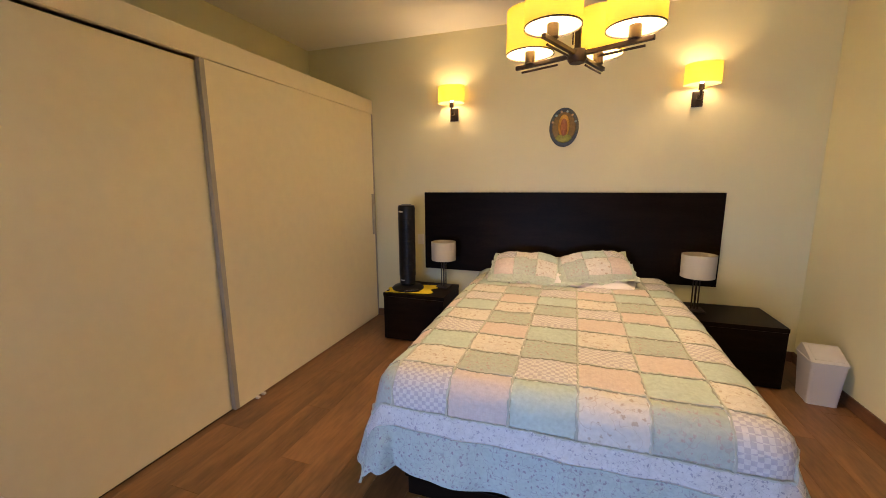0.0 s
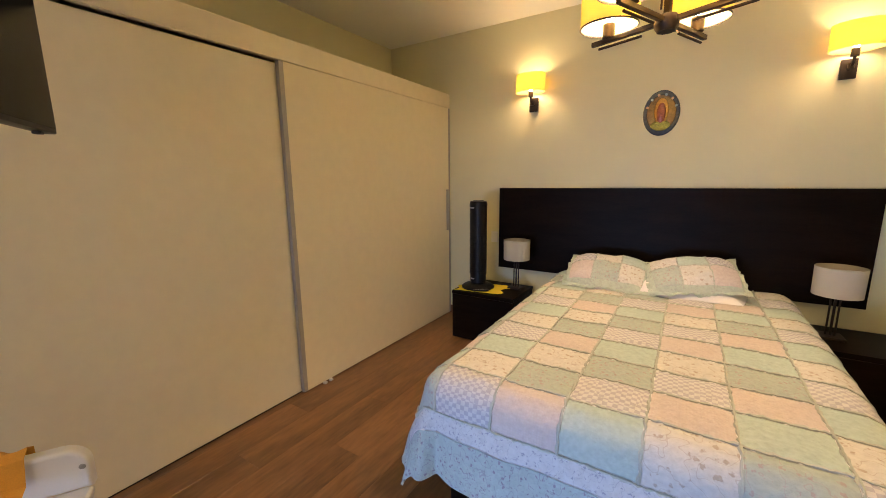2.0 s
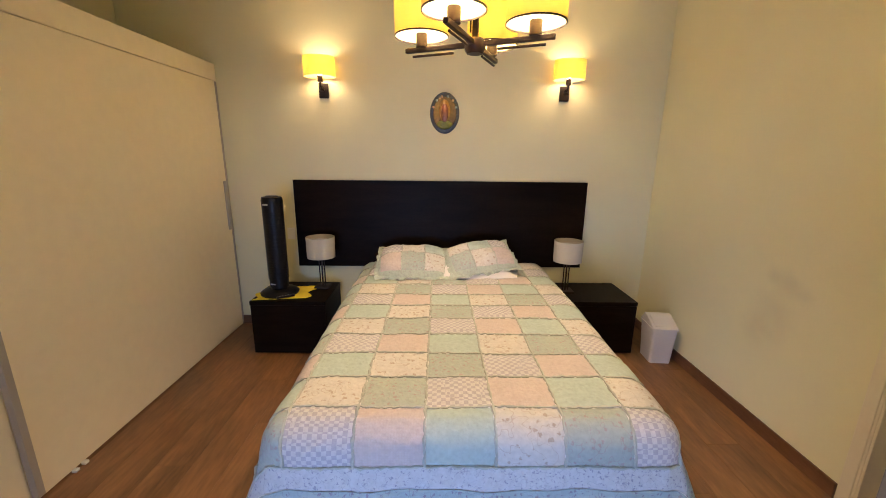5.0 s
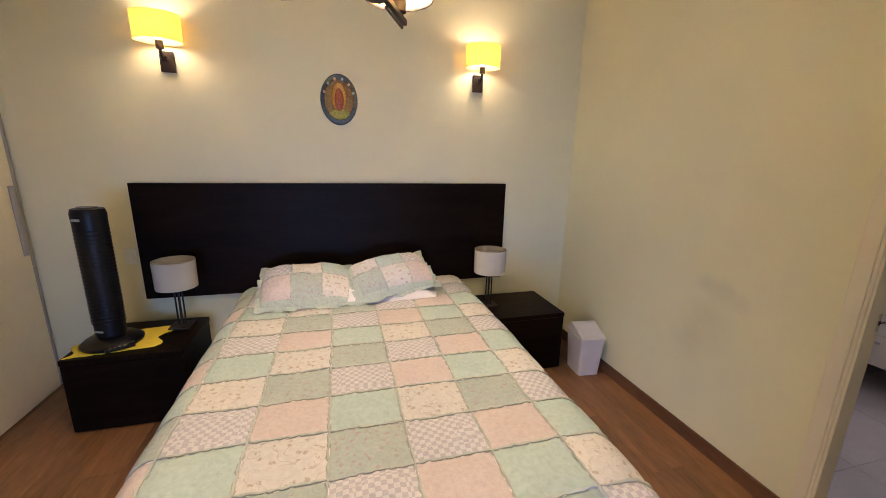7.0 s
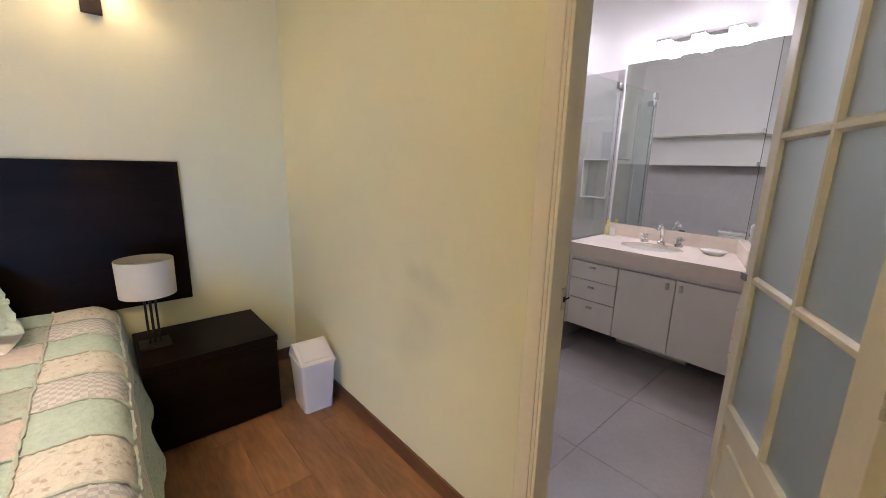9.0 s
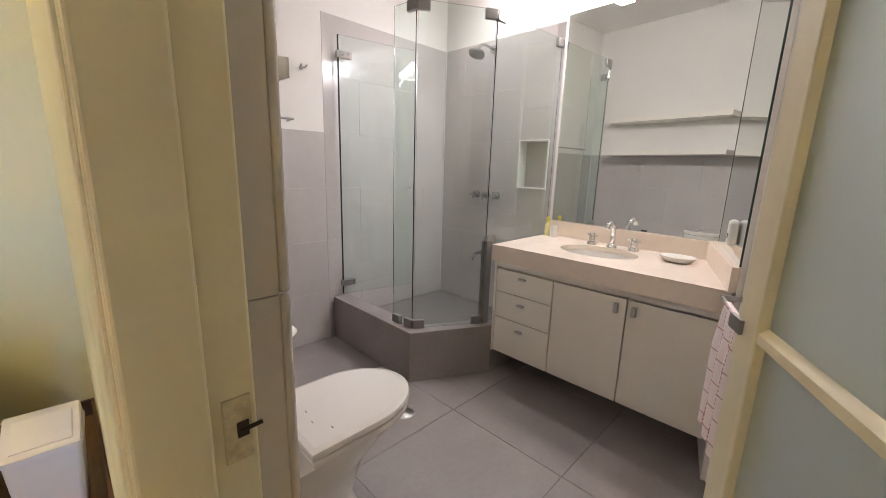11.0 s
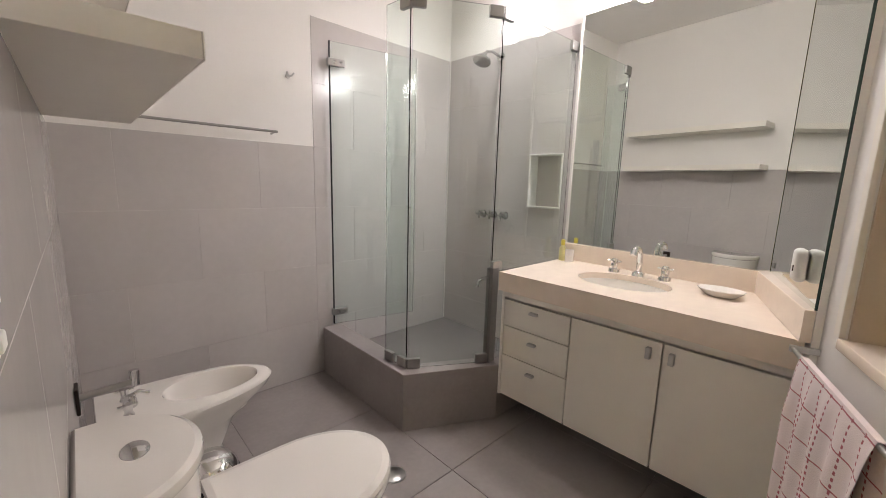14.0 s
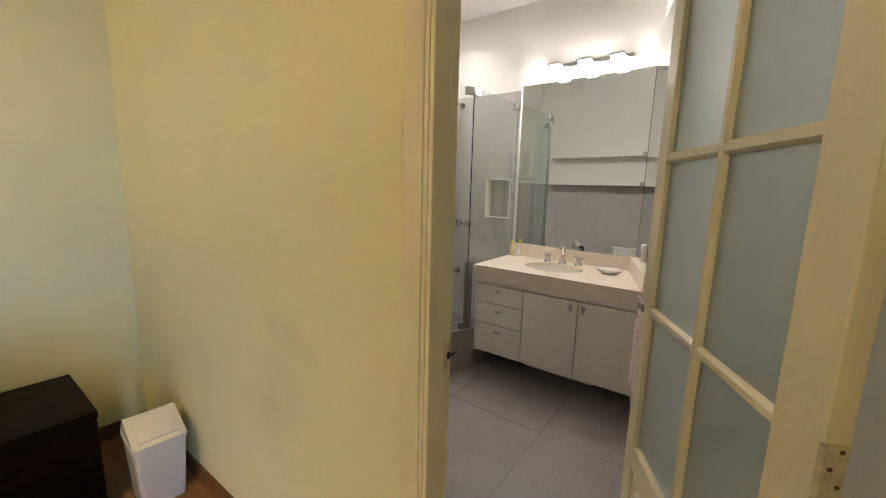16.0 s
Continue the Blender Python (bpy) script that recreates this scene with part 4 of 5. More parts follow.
mid, MB = PX1 - 0.305, 0.017
ZR = [0.54, 1.034, 1.532, 2.02]
part("muntin", bar(mid - MB, mid + MB, ZR[0], ZR[3], "z"), TRIM, door)
for z_ in ZR[1:3]:
    for x0_, x1_ in ((PX0, mid - MB * 0.6), (mid + MB * 0.6, PX1)):
        part("muntin", bar(x0_, x1_, z_ - MB, z_ + MB, "x"), TRIM, door)
for j in range(3):
    for x0_, x1_ in ((PX0, mid - MB), (mid + MB, PX1)):
        part("pane", box(x0_ - 0.006, x1_ + 0.006, DT / 2 - 0.003, DT / 2 + 0.003, ZR[j] + 0.010, ZR[j + 1] - 0.010), FROST, door, "frosted glass pane")
for z_ in (0.25, 1.01, 1.85):
    hp = part("hinge_plate", box(-0.003, 0.001, 0.003, DT - 0.003, z_ - 0.055, z_ + 0.055, 0.001), HINGE, door, "paint-smeared hinge plate with rusty screws")
    part("knuckle", rod([(-0.004, DT + 0.002, z_ - 0.055), (-0.004, DT + 0.002, z_ + 0.055)], 0.005, 10), HINGE, hp)
    for k, d_ in ((-0.044, -0.004), (-0.014, -0.008), (0.014, 0.006), (0.044, -0.006)):
        part("screw", lathe([(0, -0.002), (0.0034, -0.0012), (0.004, 0)], seg=10, m=pose(-0.003, DT / 2 + d_, z_ + k, 0, 90, 0)), RUST, hp)
part("latch_plate", box(DW - 0.001, DW + 0.003, 0.008, DT - 0.008, 0.96, 1.10, 0.001), STEEL, door)
part("latch", box(DW - 0.026, DW + 0.020, DT - 0.002, DT + 0.006, 1.020, 1.046, 0.001), DULL, door, "short steel latch")

# window in the slanted wall
wb = thing("window_2", SLANT2, "deep bathroom window recess with a cream blind", "window", kind="structure")
part("window_sill", box(WX0 - 0.004, WX1, -0.014, 0.30, WZ0 - 0.03, WZ0, 0.004), MARBLE, wb)
BEIGE = material("beige_board", (0.58, 0.49, 0.38), 0.6, vary=0.04, scale=6)
part("reveal", box(WX0, WX0 + 0.012, 0.005, 0.30, WZ0, WZ1, 0.001), BEIGE, wb)
part("reveal", box(WX1 - 0.012, WX1, 0.005, 0.30, WZ0, WZ1, 0.001), BEIGE, wb)
part("trim", box(WX0 - 0.035, WX0, -0.012, 0.004, WZ0, WZ1 + 0.03, 0.003), LACQ, wb)
part("window_frame", box(WX0 + 0.012, WX0 + 0.06, 0.24, 0.285, WZ0, WZ1, 0.003), TRIM, wb)
part("blind", box(WX0 + 0.012, WX1 - 0.012, 0.285, 0.29, WZ0, WZ1), BEIGE, wb)
part("sash_bar", box(WX0 + 0.19, WX0 + 0.215, 0.26, 0.284, WZ0, WZ1, 0.002), BLACK, wb)
part("stay", rod([(WX0 + 0.03, 0.10, WZ0 + 0.006), (WX0 + 0.10, 0.19, WZ0 + 0.010), (WX0 + 0.14, 0.235, WZ0 + 0.012)], 0.004, 8), DULL, wb, "thin steel casement stay")
part("back_board", box(WX0 - 0.05, WX1 + 0.05, 0.301, 0.33, WZ0 - 0.1, WZ1 + 0.1), BEIGE, wb)

# towel rail with a towel
tr = thing("towel_rail", SLANT2 @ pose(0, 0, 0.822), "satin steel towel rail under the window", "towel rail")
part("bar", rod([(0.005, -0.062, 0), (0.64, -0.062, 0)], 0.007), STEEL, tr)
for x_ in (0.012, 0.632):
    part("bracket", box(x_ - 0.006, x_ + 0.006, -0.070, 0.0, -0.010, 0.010, 0.002), STEEL, tr)


def towel_fabric():
    m = material("striped_terry", (0.82, 0.71, 0.69), 0.97, vary=0.06, fine=420, bump=0.4, dist=0.003)
    n, l = m.node_tree.nodes, m.node_tree.links
    tc = n.new("ShaderNodeTexCoord")
    sep = n.new("ShaderNodeSeparateXYZ")
    l.new(tc.outputs["Object"], sep.inputs[0])

    def band(axis, pitch, width):
        a = n.new("ShaderNodeMath")
        a.operation = "PINGPONG"
        a.inputs[1].default_value = pitch / 2
        l.new(sep.outputs[axis], a.inputs[0])
        c = n.new("ShaderNodeMath")
        c.operation = "LESS_THAN"
        c.inputs[1].default_value = width / 2
        l.new(a.outputs[0], c.inputs[0])
        return c.outputs[0]
    dash = n.new("ShaderNodeMath")
    dash.operation = "MULTIPLY"
    l.new(band("X", 0.055, 0.006), dash.inputs[0])
    l.new(band("Z", 0.016, 0.009), dash.inputs[1])
    fac = n.new("ShaderNodeMath")
    fac.operation = "MAXIMUM"
    l.new(dash.outputs[0], fac.inputs[0])
    l.new(band("Z", 0.085, 0.0035), fac.inputs[1])
    mix = n.new("ShaderNodeMix")
    mix.data_type = "RGBA"
    mix.inputs[7].default_value = (0.42, 0.13, 0.15, 1)
    old = next(k for k in n if k.type == "HUE_SAT")
    l.new(fac.outputs[0], mix.inputs[0])
    l.new(old.outputs[0], mix.inputs[6])
    l.new(mix.outputs[2], n["Principled BSDF"].inputs["Base Color"])
    return m


bm_ = bmesh.new()
gr_ = []
for j in range(40):
    s_ = j / 39 * 1.02 - 0.48
    row_ = []
    for i in range(37):
        x_ = 0.105 + 0.43 * i / 36
        out_ = 0.010 + 0.008 * (1 + math.sin(i * 0.75 + 0.3 * math.sin(i * 0.31))) * min(1, abs(s_) * 6) + 0.012 * max(0, abs(s_) - 0.1)
        if abs(s_) < 0.02:
            y_, z_ = -0.062 + s_ * 0.6, 0.011 - abs(s_) * 0.1
        else:
            y_, z_ = -0.062 + math.copysign(out_ if s_ < 0 else out_ * 0.6, s_), 0.011 - abs(s_)
        row_.append(bm_.verts.new((x_ + 0.01 * math.sin(s_ * 9), y_, z_)))
    gr_.append(row_)
for j in range(39):
    for i in range(36):
        bm_.faces.new((gr_[j][i], gr_[j][i + 1], gr_[j + 1][i + 1], gr_[j + 1][i]))
solid("hand_towel", bm_, towel_fabric(), "white terry towel with dark red dashed lines on the rail", "towel", m=SLANT2 @ pose(0, 0, 0.822))

# vanity
VF = 3.645
vb = thing("vanity_cabinet", pose(VF, 2.1, 0), "white lacquered vanity with three drawers and two doors", "vanity")
vy0, vy1 = 1.530 - 2.1, 2.655 - 2.1
part("carcass", prism([(0.045, vy0 - 0.010), (0.60, vy0 + 0.145), (0.60, vy1), (0.045, vy1)], 0.155, 0.739), LACQ, vb)
part("top_rail", box(-0.002, 0.02, vy0 - 0.02, vy1, 0.708, 0.741, 0.002), LACQ, vb)


def pull(parent, y, z, up):
    if up:
        part("handle", box(-0.024, -0.001, y - 0.010, y + 0.010, z - 0.024, z + 0.024, 0.004), STEEL, parent, "small satin steel pull")
    else:
        part("handle", box(-0.026, -0.001, y - 0.022, y + 0.022, z - 0.006, z + 0.008, 0.004), STEEL, parent, "small satin steel pull")


for z0_, z1_, hz_ in ((0.163, 0.390, 0.338), (0.396, 0.553, 0.502), (0.559, 0.696, 0.662)):
    d_ = part("drawer", box(-0.001, 0.018, 2.279 - 2.1, vy1 - 0.003, z0_, z1_, 0.002), LACQ, vb)
    pull(d_, 2.468 - 2.1, hz_, False)
for y0_, y1_, hy_ in ((1.892 - 2.1, 2.273 - 2.1, 1.936 - 2.1), (vy0 - 0.016, 1.886 - 2.1, 1.853 - 2.1)):
    d_ = part("door", box(-0.001, 0.018, y0_, y1_, 0.163, 0.698, 0.002), LACQ, vb)
    pull(d_, hy_, 0.649, True)
part("foot", box(0.30, 0.50, vy0 + 0.3, vy1 - 0.3, 0, 0.155, 0.004), LACQ, vb)
# side panel towards the shower
part("side_panel", box(-0.001, 0.60, vy1 + 0.001, vy1 + 0.018, 0.155, 0.74, 0.002), LACQ, vb)

# counter with an oval hole for the basin
CT = 0.84
ct = thing("counter", pose(0, 0, 0.742), "thick cream quartz vanity counter with splashback", "counter")
SX, SY, RX, RY = 3.955, 2.185, 0.165, 0.215
outer = [(3.622, 1.503), (4.288, 1.665), (4.288, 2.690), (3.630, 2.690)]


def counter_top(z):
    """A slab outline joined to an oval hole, as a ring of quads."""
    n = 48
    inner, rim = [], []
    for k in range(n):
        t = 2 * math.pi * k / n
        c, s = math.cos(t), math.sin(t)
        inner.append((SX + RX * c, SY + RY * s))
        best = 9.0
        for i in range(4):
            (ax, ay), (bx, by) = outer[i], outer[(i + 1) % 4]
            ex, ey = bx - ax, by - ay
            den = c * ey - s * ex
            if abs(den) < 1e-9:
                continue
            tt = ((ax - SX) * ey - (ay - SY) * ex) / den
            if tt > 0:
                best = min(best, tt)
        rim.append((SX + best * c, SY + best * s))
    return inner, rim


inn, rim = counter_top(0)
for cx, cy in outer:
    k = min(range(48), key=lambda q: (rim[q][0] - cx) ** 2 + (rim[q][1] - cy) ** 2)
    rim[k] = (cx, cy)
bm_ = bmesh.new()
H = CT - 0.742
it = [bm_.verts.new((x, y, H)) for x, y in inn]
ib = [bm_.verts.new((x, y, H - 0.03)) for x, y in inn]
ot_ = [bm_.verts.new((x, y, H)) for x, y in rim]
ob_ = [bm_.verts.new((x, y, 0)) for x, y in rim]
for k in range(48):
    j = (k + 1) % 48
    bm_.faces.new((it[k], ot_[k], ot_[j], it[j]))
    bm_.faces.new((ot_[k], ob_[k], ob_[j], ot_[j]))
    bm_.faces.new((it[k], it[j], ib[j], ib[k]))
slab = part("slab", bm_, MARBLE, ct)
part("splashback", prism([(VAN - 0.064, 1.70), (VAN - 0.001, 1.72), (VAN - 0.001, 2.69), (VAN - 0.020, 2.69)], H + 0.0005, H + 0.102, 0.003), MARBLE, ct)
part("splashback", prism([(0.02, -0.024), (0.708, 0.019), (0.708, 0.045), (0.02, 0.045)], H + 0.0005, H + 0.102, 0.003), MARBLE, ct, m=SLANT)
bs = thing("basin", pose(SX, SY, CT - 0.03), "white oval undermount basin", "basin")
part("bowl", lathe([(1.06, 0), (1.0, -0.002), (0.97, -0.03), (0.85, -0.08), (0.55, -0.125), (0.12, -0.135), (0, -0.135)], seg=48, sx=RX, sy=RY), CERAMIC, bs)
part("drain", lathe([(0.024, -0.133), (0.022, -0.128), (0.012, -0.130), (0, -0.130)], seg=20), CHROME, bs)

# tap with two cross handles
tp = thing("tap", pose(4.155, SY, CT) @ Matrix.Scale(1.2, 4), "chrome basin tap with two cross handles", "tap")
part("spout", rod([(0, 0, 0.0), (0, 0, 0.06), (-0.004, 0, 0.095), (-0.02, 0, 0.118), (-0.045, 0, 0.126), (-0.07, 0, 0.118), (-0.082, 0, 0.098)], 0.013, 16), CHROME, tp)
part("collar", lathe([(0, 0), (0.027, 0), (0.025, 0.012), (0.016, 0.02), (0, 0.02)], seg=24), CHROME, tp)
part("lift_rod", rod([(0.022, 0, 0), (0.022, 0, 0.10)], 0.003), CHROME, tp)
for y_ in (-0.105, 0.105):
    hd = part("handle", lathe([(0, 0), (0.026, 0), (0.024, 0.014), (0.016, 0.018), (0.016, 0.05), (0.012, 0.06), (0, 0.062)], (0, y_, 0), 24), CHROME, tp)
    part("cross_bar", rod([(-0.03, y_, 0.048), (0.03, y_, 0.048)], 0.005), CHROME, hd)
    part("cross_bar", rod([(0, y_ - 0.03, 0.048), (0, y_ + 0.03, 0.048)], 0.005), CHROME, hd)

# soap dish, bottle and cup
sd = thing("soap_dish", pose(4.03, 1.80, CT), "white oval ceramic soap dish on the counter", "soap dish")
part("bowl", lathe([(0, 0), (0.55, 0), (0.7, 0.006), (1.0, 0.030), (0.98, 0.033), (0.7, 0.012), (0, 0.010)], seg=40, sx=0.062, sy=0.088), CERAMIC, sd)
bt = thing("bottle", pose(4.215, 2.66, CT), "small pale yellow lotion bottle on the counter", "bottle")
part("body", lathe([(0, 0), (0.020, 0), (0.021, 0.01), (0.021, 0.075), (0.012, 0.09), (0.010, 0.095), (0, 0.095)], seg=20), material("pale_yellow_plastic", (0.72, 0.66, 0.30), 0.3), bt)
part("cap", lathe([(0.012, 0.096), (0.013, 0.125), (0.009, 0.13), (0, 0.13)], seg=16), material("yellow_cap", (0.75, 0.62, 0.08), 0.4), bt)
cu = thing("cup", pose(4.20, 2.605, CT), "small white cup on the counter", "cup")
part("wall", lathe([(0, 0), (0.024, 0), (0.027, 0.075), (0.025, 0.075), (0.022, 0.004), (0, 0.004)], seg=24), CERAMIC, cu)

# mirrors
mi = thing("mirror", pose(VAN, 0, 0), "large frameless wall mirror over the counter", "mirror")
part("glass", box(-0.006, 0.004, -1.006, 0, CT + 0.104, 2.27, 0.001), MIRROR, mi, m=pose(0.004, 2.675, 0, 0, 0, -3.2))
part("edge_strip", box(-0.009, 0.011, 2.676, 2.690, CT + 0.104, 2.27, 0.001), PLASTICW, mi)
ms = thing("mirror", SLANT, "frameless side mirror on the slanted wall", "mirror")
part("glass", box(0.002, 0.688, 0.0, 0.0055, CT + 0.104, 2.50, 0.001), MIRROR, ms, m=pose(0.02, 0.018, 0, 0, 0, 1.83))
part("edge", box(0.6885, 0.6935, -0.001, 0.006, CT + 0.104, 2.50, 0.001), MEDGE, ms, "dark green ground glass edge", m=pose(0.02, 0.018, 0, 0, 0, 1.83))
nl = thing("night_light", SLANT @ pose(0.56, 0.0345, 1.055), "round-cornered white plug-in night light on the mirror", "night light")
part("body", box(-0.032, 0.032, -0.035, 0, -0.055, 0.055, 0.016, 4), PLASTICW, nl)
part("slot", box(0.012, 0.018, -0.037, -0.03, -0.02, 0.0, 0.001), DARKM, nl)

# vanity light: chrome bar with three lit glass cubes
vl = thing("vanity_light", pose(VAN + 0.011, 2.14, 2.37), "chrome wall bar with three lit glass cubes", "wall lamp")
part("bar", box(-0.055, 0, -0.315, 0.315, -0.014, 0.016, 0.003), CHROME, vl)
for y_ in (-0.225, 0.0, 0.225):
    part("bracket", box(-0.158, -0.056, y_ - 0.05, y_ + 0.05, -0.012, 0.004, 0.003), CHROME, vl, "square chrome cap over the cube")
    part("glass_cube", box(-0.150, -0.070, y_ - 0.042, y_ + 0.042, -0.085, -0.0125, 0.006), GLOB, vl, "lit frosted glass cube")

# small ceiling spot over the shower
cs = thing("ceiling_spot", pose(3.95, 3.165, TOP), "small round lit ceiling spot over the shower", "ceiling lamp")
part("ring", lathe([(0.045, 0), (0.045, -0.03), (0.038, -0.034), (0.034, -0.03)], seg=28), CHROME, cs)
part("bulb", lathe([(0.034, -0.012), (0.030, -0.028), (0, -0.034)], seg=24), GLOB, cs, "lit bulb")
spot = lamp("ceiling_spot_light", "SPOT", 32, BULB, pose(3.95, 3.165, TOP - 0.04), 0.03)
spot.data.spot_size, spot.data.spot_blend = radians(125), 1.0

# shower: raised base, glass screen, door, fittings
sb = thing("raised_shower_floor", pose(0, 0, 0), "raised grey tiled shower base with a cut corner", "shower base")
KERB = [(3.178, BN), (3.178, 2.918), (3.645, 2.676), (3.645, 2.80), (3.30, 2.985), (3.30, BN)]
part("kerb", prism(KERB, 0.0, 0.318, 0.004), TILED, sb)
part("kerb", prism([(3.645, 2.676), (VAN + 0.01, 2.676), (VAN + 0.01, 2.80), (3.645, 2.80)], 0, 0.318, 0.003), TILED, sb)
part("tray", prism([(3.29, BN), (3.29, 2.97), (3.64, 2.79), (VAN + 0.01, 2.79), (VAN + 0.01, BN)], 0, 0.14), material("dark_shower_tile", (0.19, 0.172, 0.166), 0.4, vary=0.1, scale=5, fine=60, bump=0.1), sb)
part("post", box(3.618, 3.668, 2.722, 2.768, 0.319, 0.852, 0.003), POST, sb, "dark grey end post beside the counter")


def upright(p, q, z0, z1, t=0.008):
    """An upright sheet between two points of the plan."""
    d = Vector((q[0] - p[0], q[1] - p[1]))
    n = Vector((-d.y, d.x)).normalized() * t / 2
    return prism([(p[0] + n.x, p[1] + n.y), (q[0] + n.x, q[1] + n.y), (q[0] - n.x, q[1] - n.y), (p[0] - n.x, p[1] - n.y)], z0, z1)


A0, A1, A2, A3 = (3.228, 3.14), (3.240, 2.966), (3.622, 2.740), (4.286, 2.712)
sc = thing("shower_screen", pose(0, 0, 0), "clear glass shower screen in three fixed panes", "shower screen")
part("pane", upright(A0, (A1[0], A1[1] + 0.006), 0.320, 2.13), GLASS, sc)
part("pane", upright((A1[0] + 0.005, A1[1] - 0.003), (A2[0] - 0.005, A2[1] + 0.003), 0.320, 2.13), GLASS, sc)
part("pane", upright((A2[0] + 0.004, A2[1]), A3, 0.83, 2.13), GLASS, sc)
part("pane", upright((3.67, 2.742), (4.286, 2.735), 0.32, 0.825), GLASS, sc)


def clip_at(x, y, z, rz, parent):
    part("clip", box(-0.035, 0.035, -0.014, 0.014, z - 0.026, z + 0.026, 0.003), DULL, parent, "satin steel glass clip", m=pose(x, y, 0, 0, 0, rz))


for z_ in (0.346, 2.105):
    clip_at(A1[0] - 0.002, A1[1] + 0.032, z_, 94, sc)
    clip_at(A1[0] + 0.028, A1[1] - 0.018, z_, -30.6, sc)
for z_ in (0.346, 2.105):
    clip_at(A2[0] - 0.030, A2[1] + 0.018, z_, -30.6, sc)
clip_at(A2[0] + 0.036, A2[1] - 0.002, 2.105, -2.4, sc)
clip_at(A2[0] + 0.036, A2[1] - 0.002, 0.86, -2.4, sc)
clip_at(A3[0] - 0.024, A3[1] + 0.001, 2.105, -2.4, sc)
clip_at(A0[0], A0[1] - 0.04, 0.346, 94, sc)
sdr = thing("shower_door", pose(3.235, 3.765, 0, 0, 0, -12), "clear glass shower door standing open inwards", "shower door")
part("pane", box(0.012, 0.60, -0.004, 0.004, 0.335, 2.12, 0.001), GLASS, sdr)
part("seal", box(0.004, 0.012, -0.006, 0.006, 0.335, 2.12, 0.001), BLACK, sdr, "dark rubber seal")
part("seal", box(0.60, 0.608, -0.006, 0.006, 0.335, 2.12, 0.001), STEEL, sdr, "grey seal")
for z_ in (0.42, 2.0):
    hh = part("hinge", box(-0.005, 0.10, -0.016, 0.016, z_ - 0.022, z_ + 0.022, 0.003), DULL, sdr, "satin steel glass hinge")
    for x_ in (0.035, 0.075):
        part("bolt", lathe([(0, 0.0195), (0.007, 0.0185), (0.008, 0.016)], seg=12, m=pose(x_, 0, z_, 90, 0, 0)), CHROME, hh)
part("knob", lathe([(0, 0.032), (0.012, 0.030), (0.013, 0.018), (0.008, 0.010), (0.008, 0.003)], seg=18, m=pose(0.545, 0, 1.12, 90, 0, 0)), CHROME, sdr)

sh = thing("overhead_shower", pose(VAN, 3.285, 2.17), "chrome shower head on a bent arm", "shower head")
part("flange", lathe([(0, 0), (0.03, 0), (0.028, 0.01), (0, 0.012)], seg=24, m=pose(0, 0, 0, 0, -90, 0)), CHROMED, sh)
part("arm", rod([(0, 0, 0), (-0.10, 0, 0.012), (-0.15, 0, 0.0), (-0.18, 0, -0.035)], 0.010), CHROMED, sh)
part("head", lathe([(0, 0.05), (0.012, 0.05), (0.018, 0.03), (0.055, 0.008), (0.062, -0.006), (0.058, -0.014), (0, -0.016)], seg=32, m=pose(-0.195, 0, -0.065, 0, 22, 0)), CHROMED, sh)
sv = thing("shower_valves", pose(VAN, 3.28, 1.075), "row of chrome cross-handle shower valves", "tap")
for y_ in (-0.10, 0.0, 0.10):
    v_ = part("valve", lathe([(0, 0), (0.03, 0), (0.027, 0.012), (0.014, 0.02), (0.014, 0.055), (0, 0.06)], seg=24, m=pose(0, y_, 0, 0, -90, 0)), CHROMED, sv)
    part("cross_bar", rod([(-0.052, y_ - 0.032, 0), (-0.052, y_ + 0.032, 0)], 0.006), CHROMED, v_)
    part("cross_bar", rod([(-0.052, y_, -0.032), (-0.052, y_, 0.032)], 0.006), CHROMED, v_)
st = thing("shower_spout", pose(VAN, 3.28, 0.60), "chrome low shower spout", "tap")
part("flange", lathe([(0, 0), (0.03, 0), (0.028, 0.01), (0, 0.012)], seg=24, m=pose(0, 0, 0, 0, -90, 0)), CHROMED, st)
part("spout", rod([(0, 0, 0), (-0.10, 0, 0.004), (-0.14, 0, -0.01), (-0.155, 0, -0.05)], 0.012), CHROMED, st)

# niche lining in the shower wall
ni = thing("wall_niche", pose(VAN, 2.8775, 1.324), "tiled niche with a white edge in the shower wall", "niche", kind="structure")
part("back", box(0.094, 0.100, -0.122, 0.122, -0.175, 0.175), TILE, ni)
for z_ in (-0.176, 0.168):
    part("edge", box(-0.003, 0.094, -0.1225, 0.1225, z_, z_ + 0.008, 0.001), PLASTICW, ni)
for y_ in (-0.1225, 0.1145):
    part("edge", box(-0.003, 0.094, y_, y_ + 0.008, -0.167, 0.167, 0.001), PLASTICW, ni)


def dee(w, x0, x1, n=24, flat=0.35):
    """A plan outline, straight at the back (x0), round in front (x1)."""
    o = [(x0, -w / 2), ]
    xs = x0 + flat * (x1 - x0)
    for k in range(n + 1):
        t = -math.pi / 2 + math.pi * k / n
        o.append((xs + (x1 - xs) * math.cos(t), w / 2 * math.sin(t)))
    o.append((x0, w / 2))
    return o


def loft(rings, bm=None, caps=True):
    """Skins a stack of outlines of equal length, given with their heights."""
    b = bmesh.new()
    vs = [[b.verts.new((x, y, z)) for x, y in o] for o, z in rings]
    n = len(vs[0])
    for a, c in zip(vs, vs[1:]):
        for i in range(n):
            b.faces.new((a[i], a[(i + 1) % n], c[(i + 1) % n], c[i]))
    if caps:
        b.faces.new(vs[0][::-1])
        b.faces.new(vs[-1])
    return b


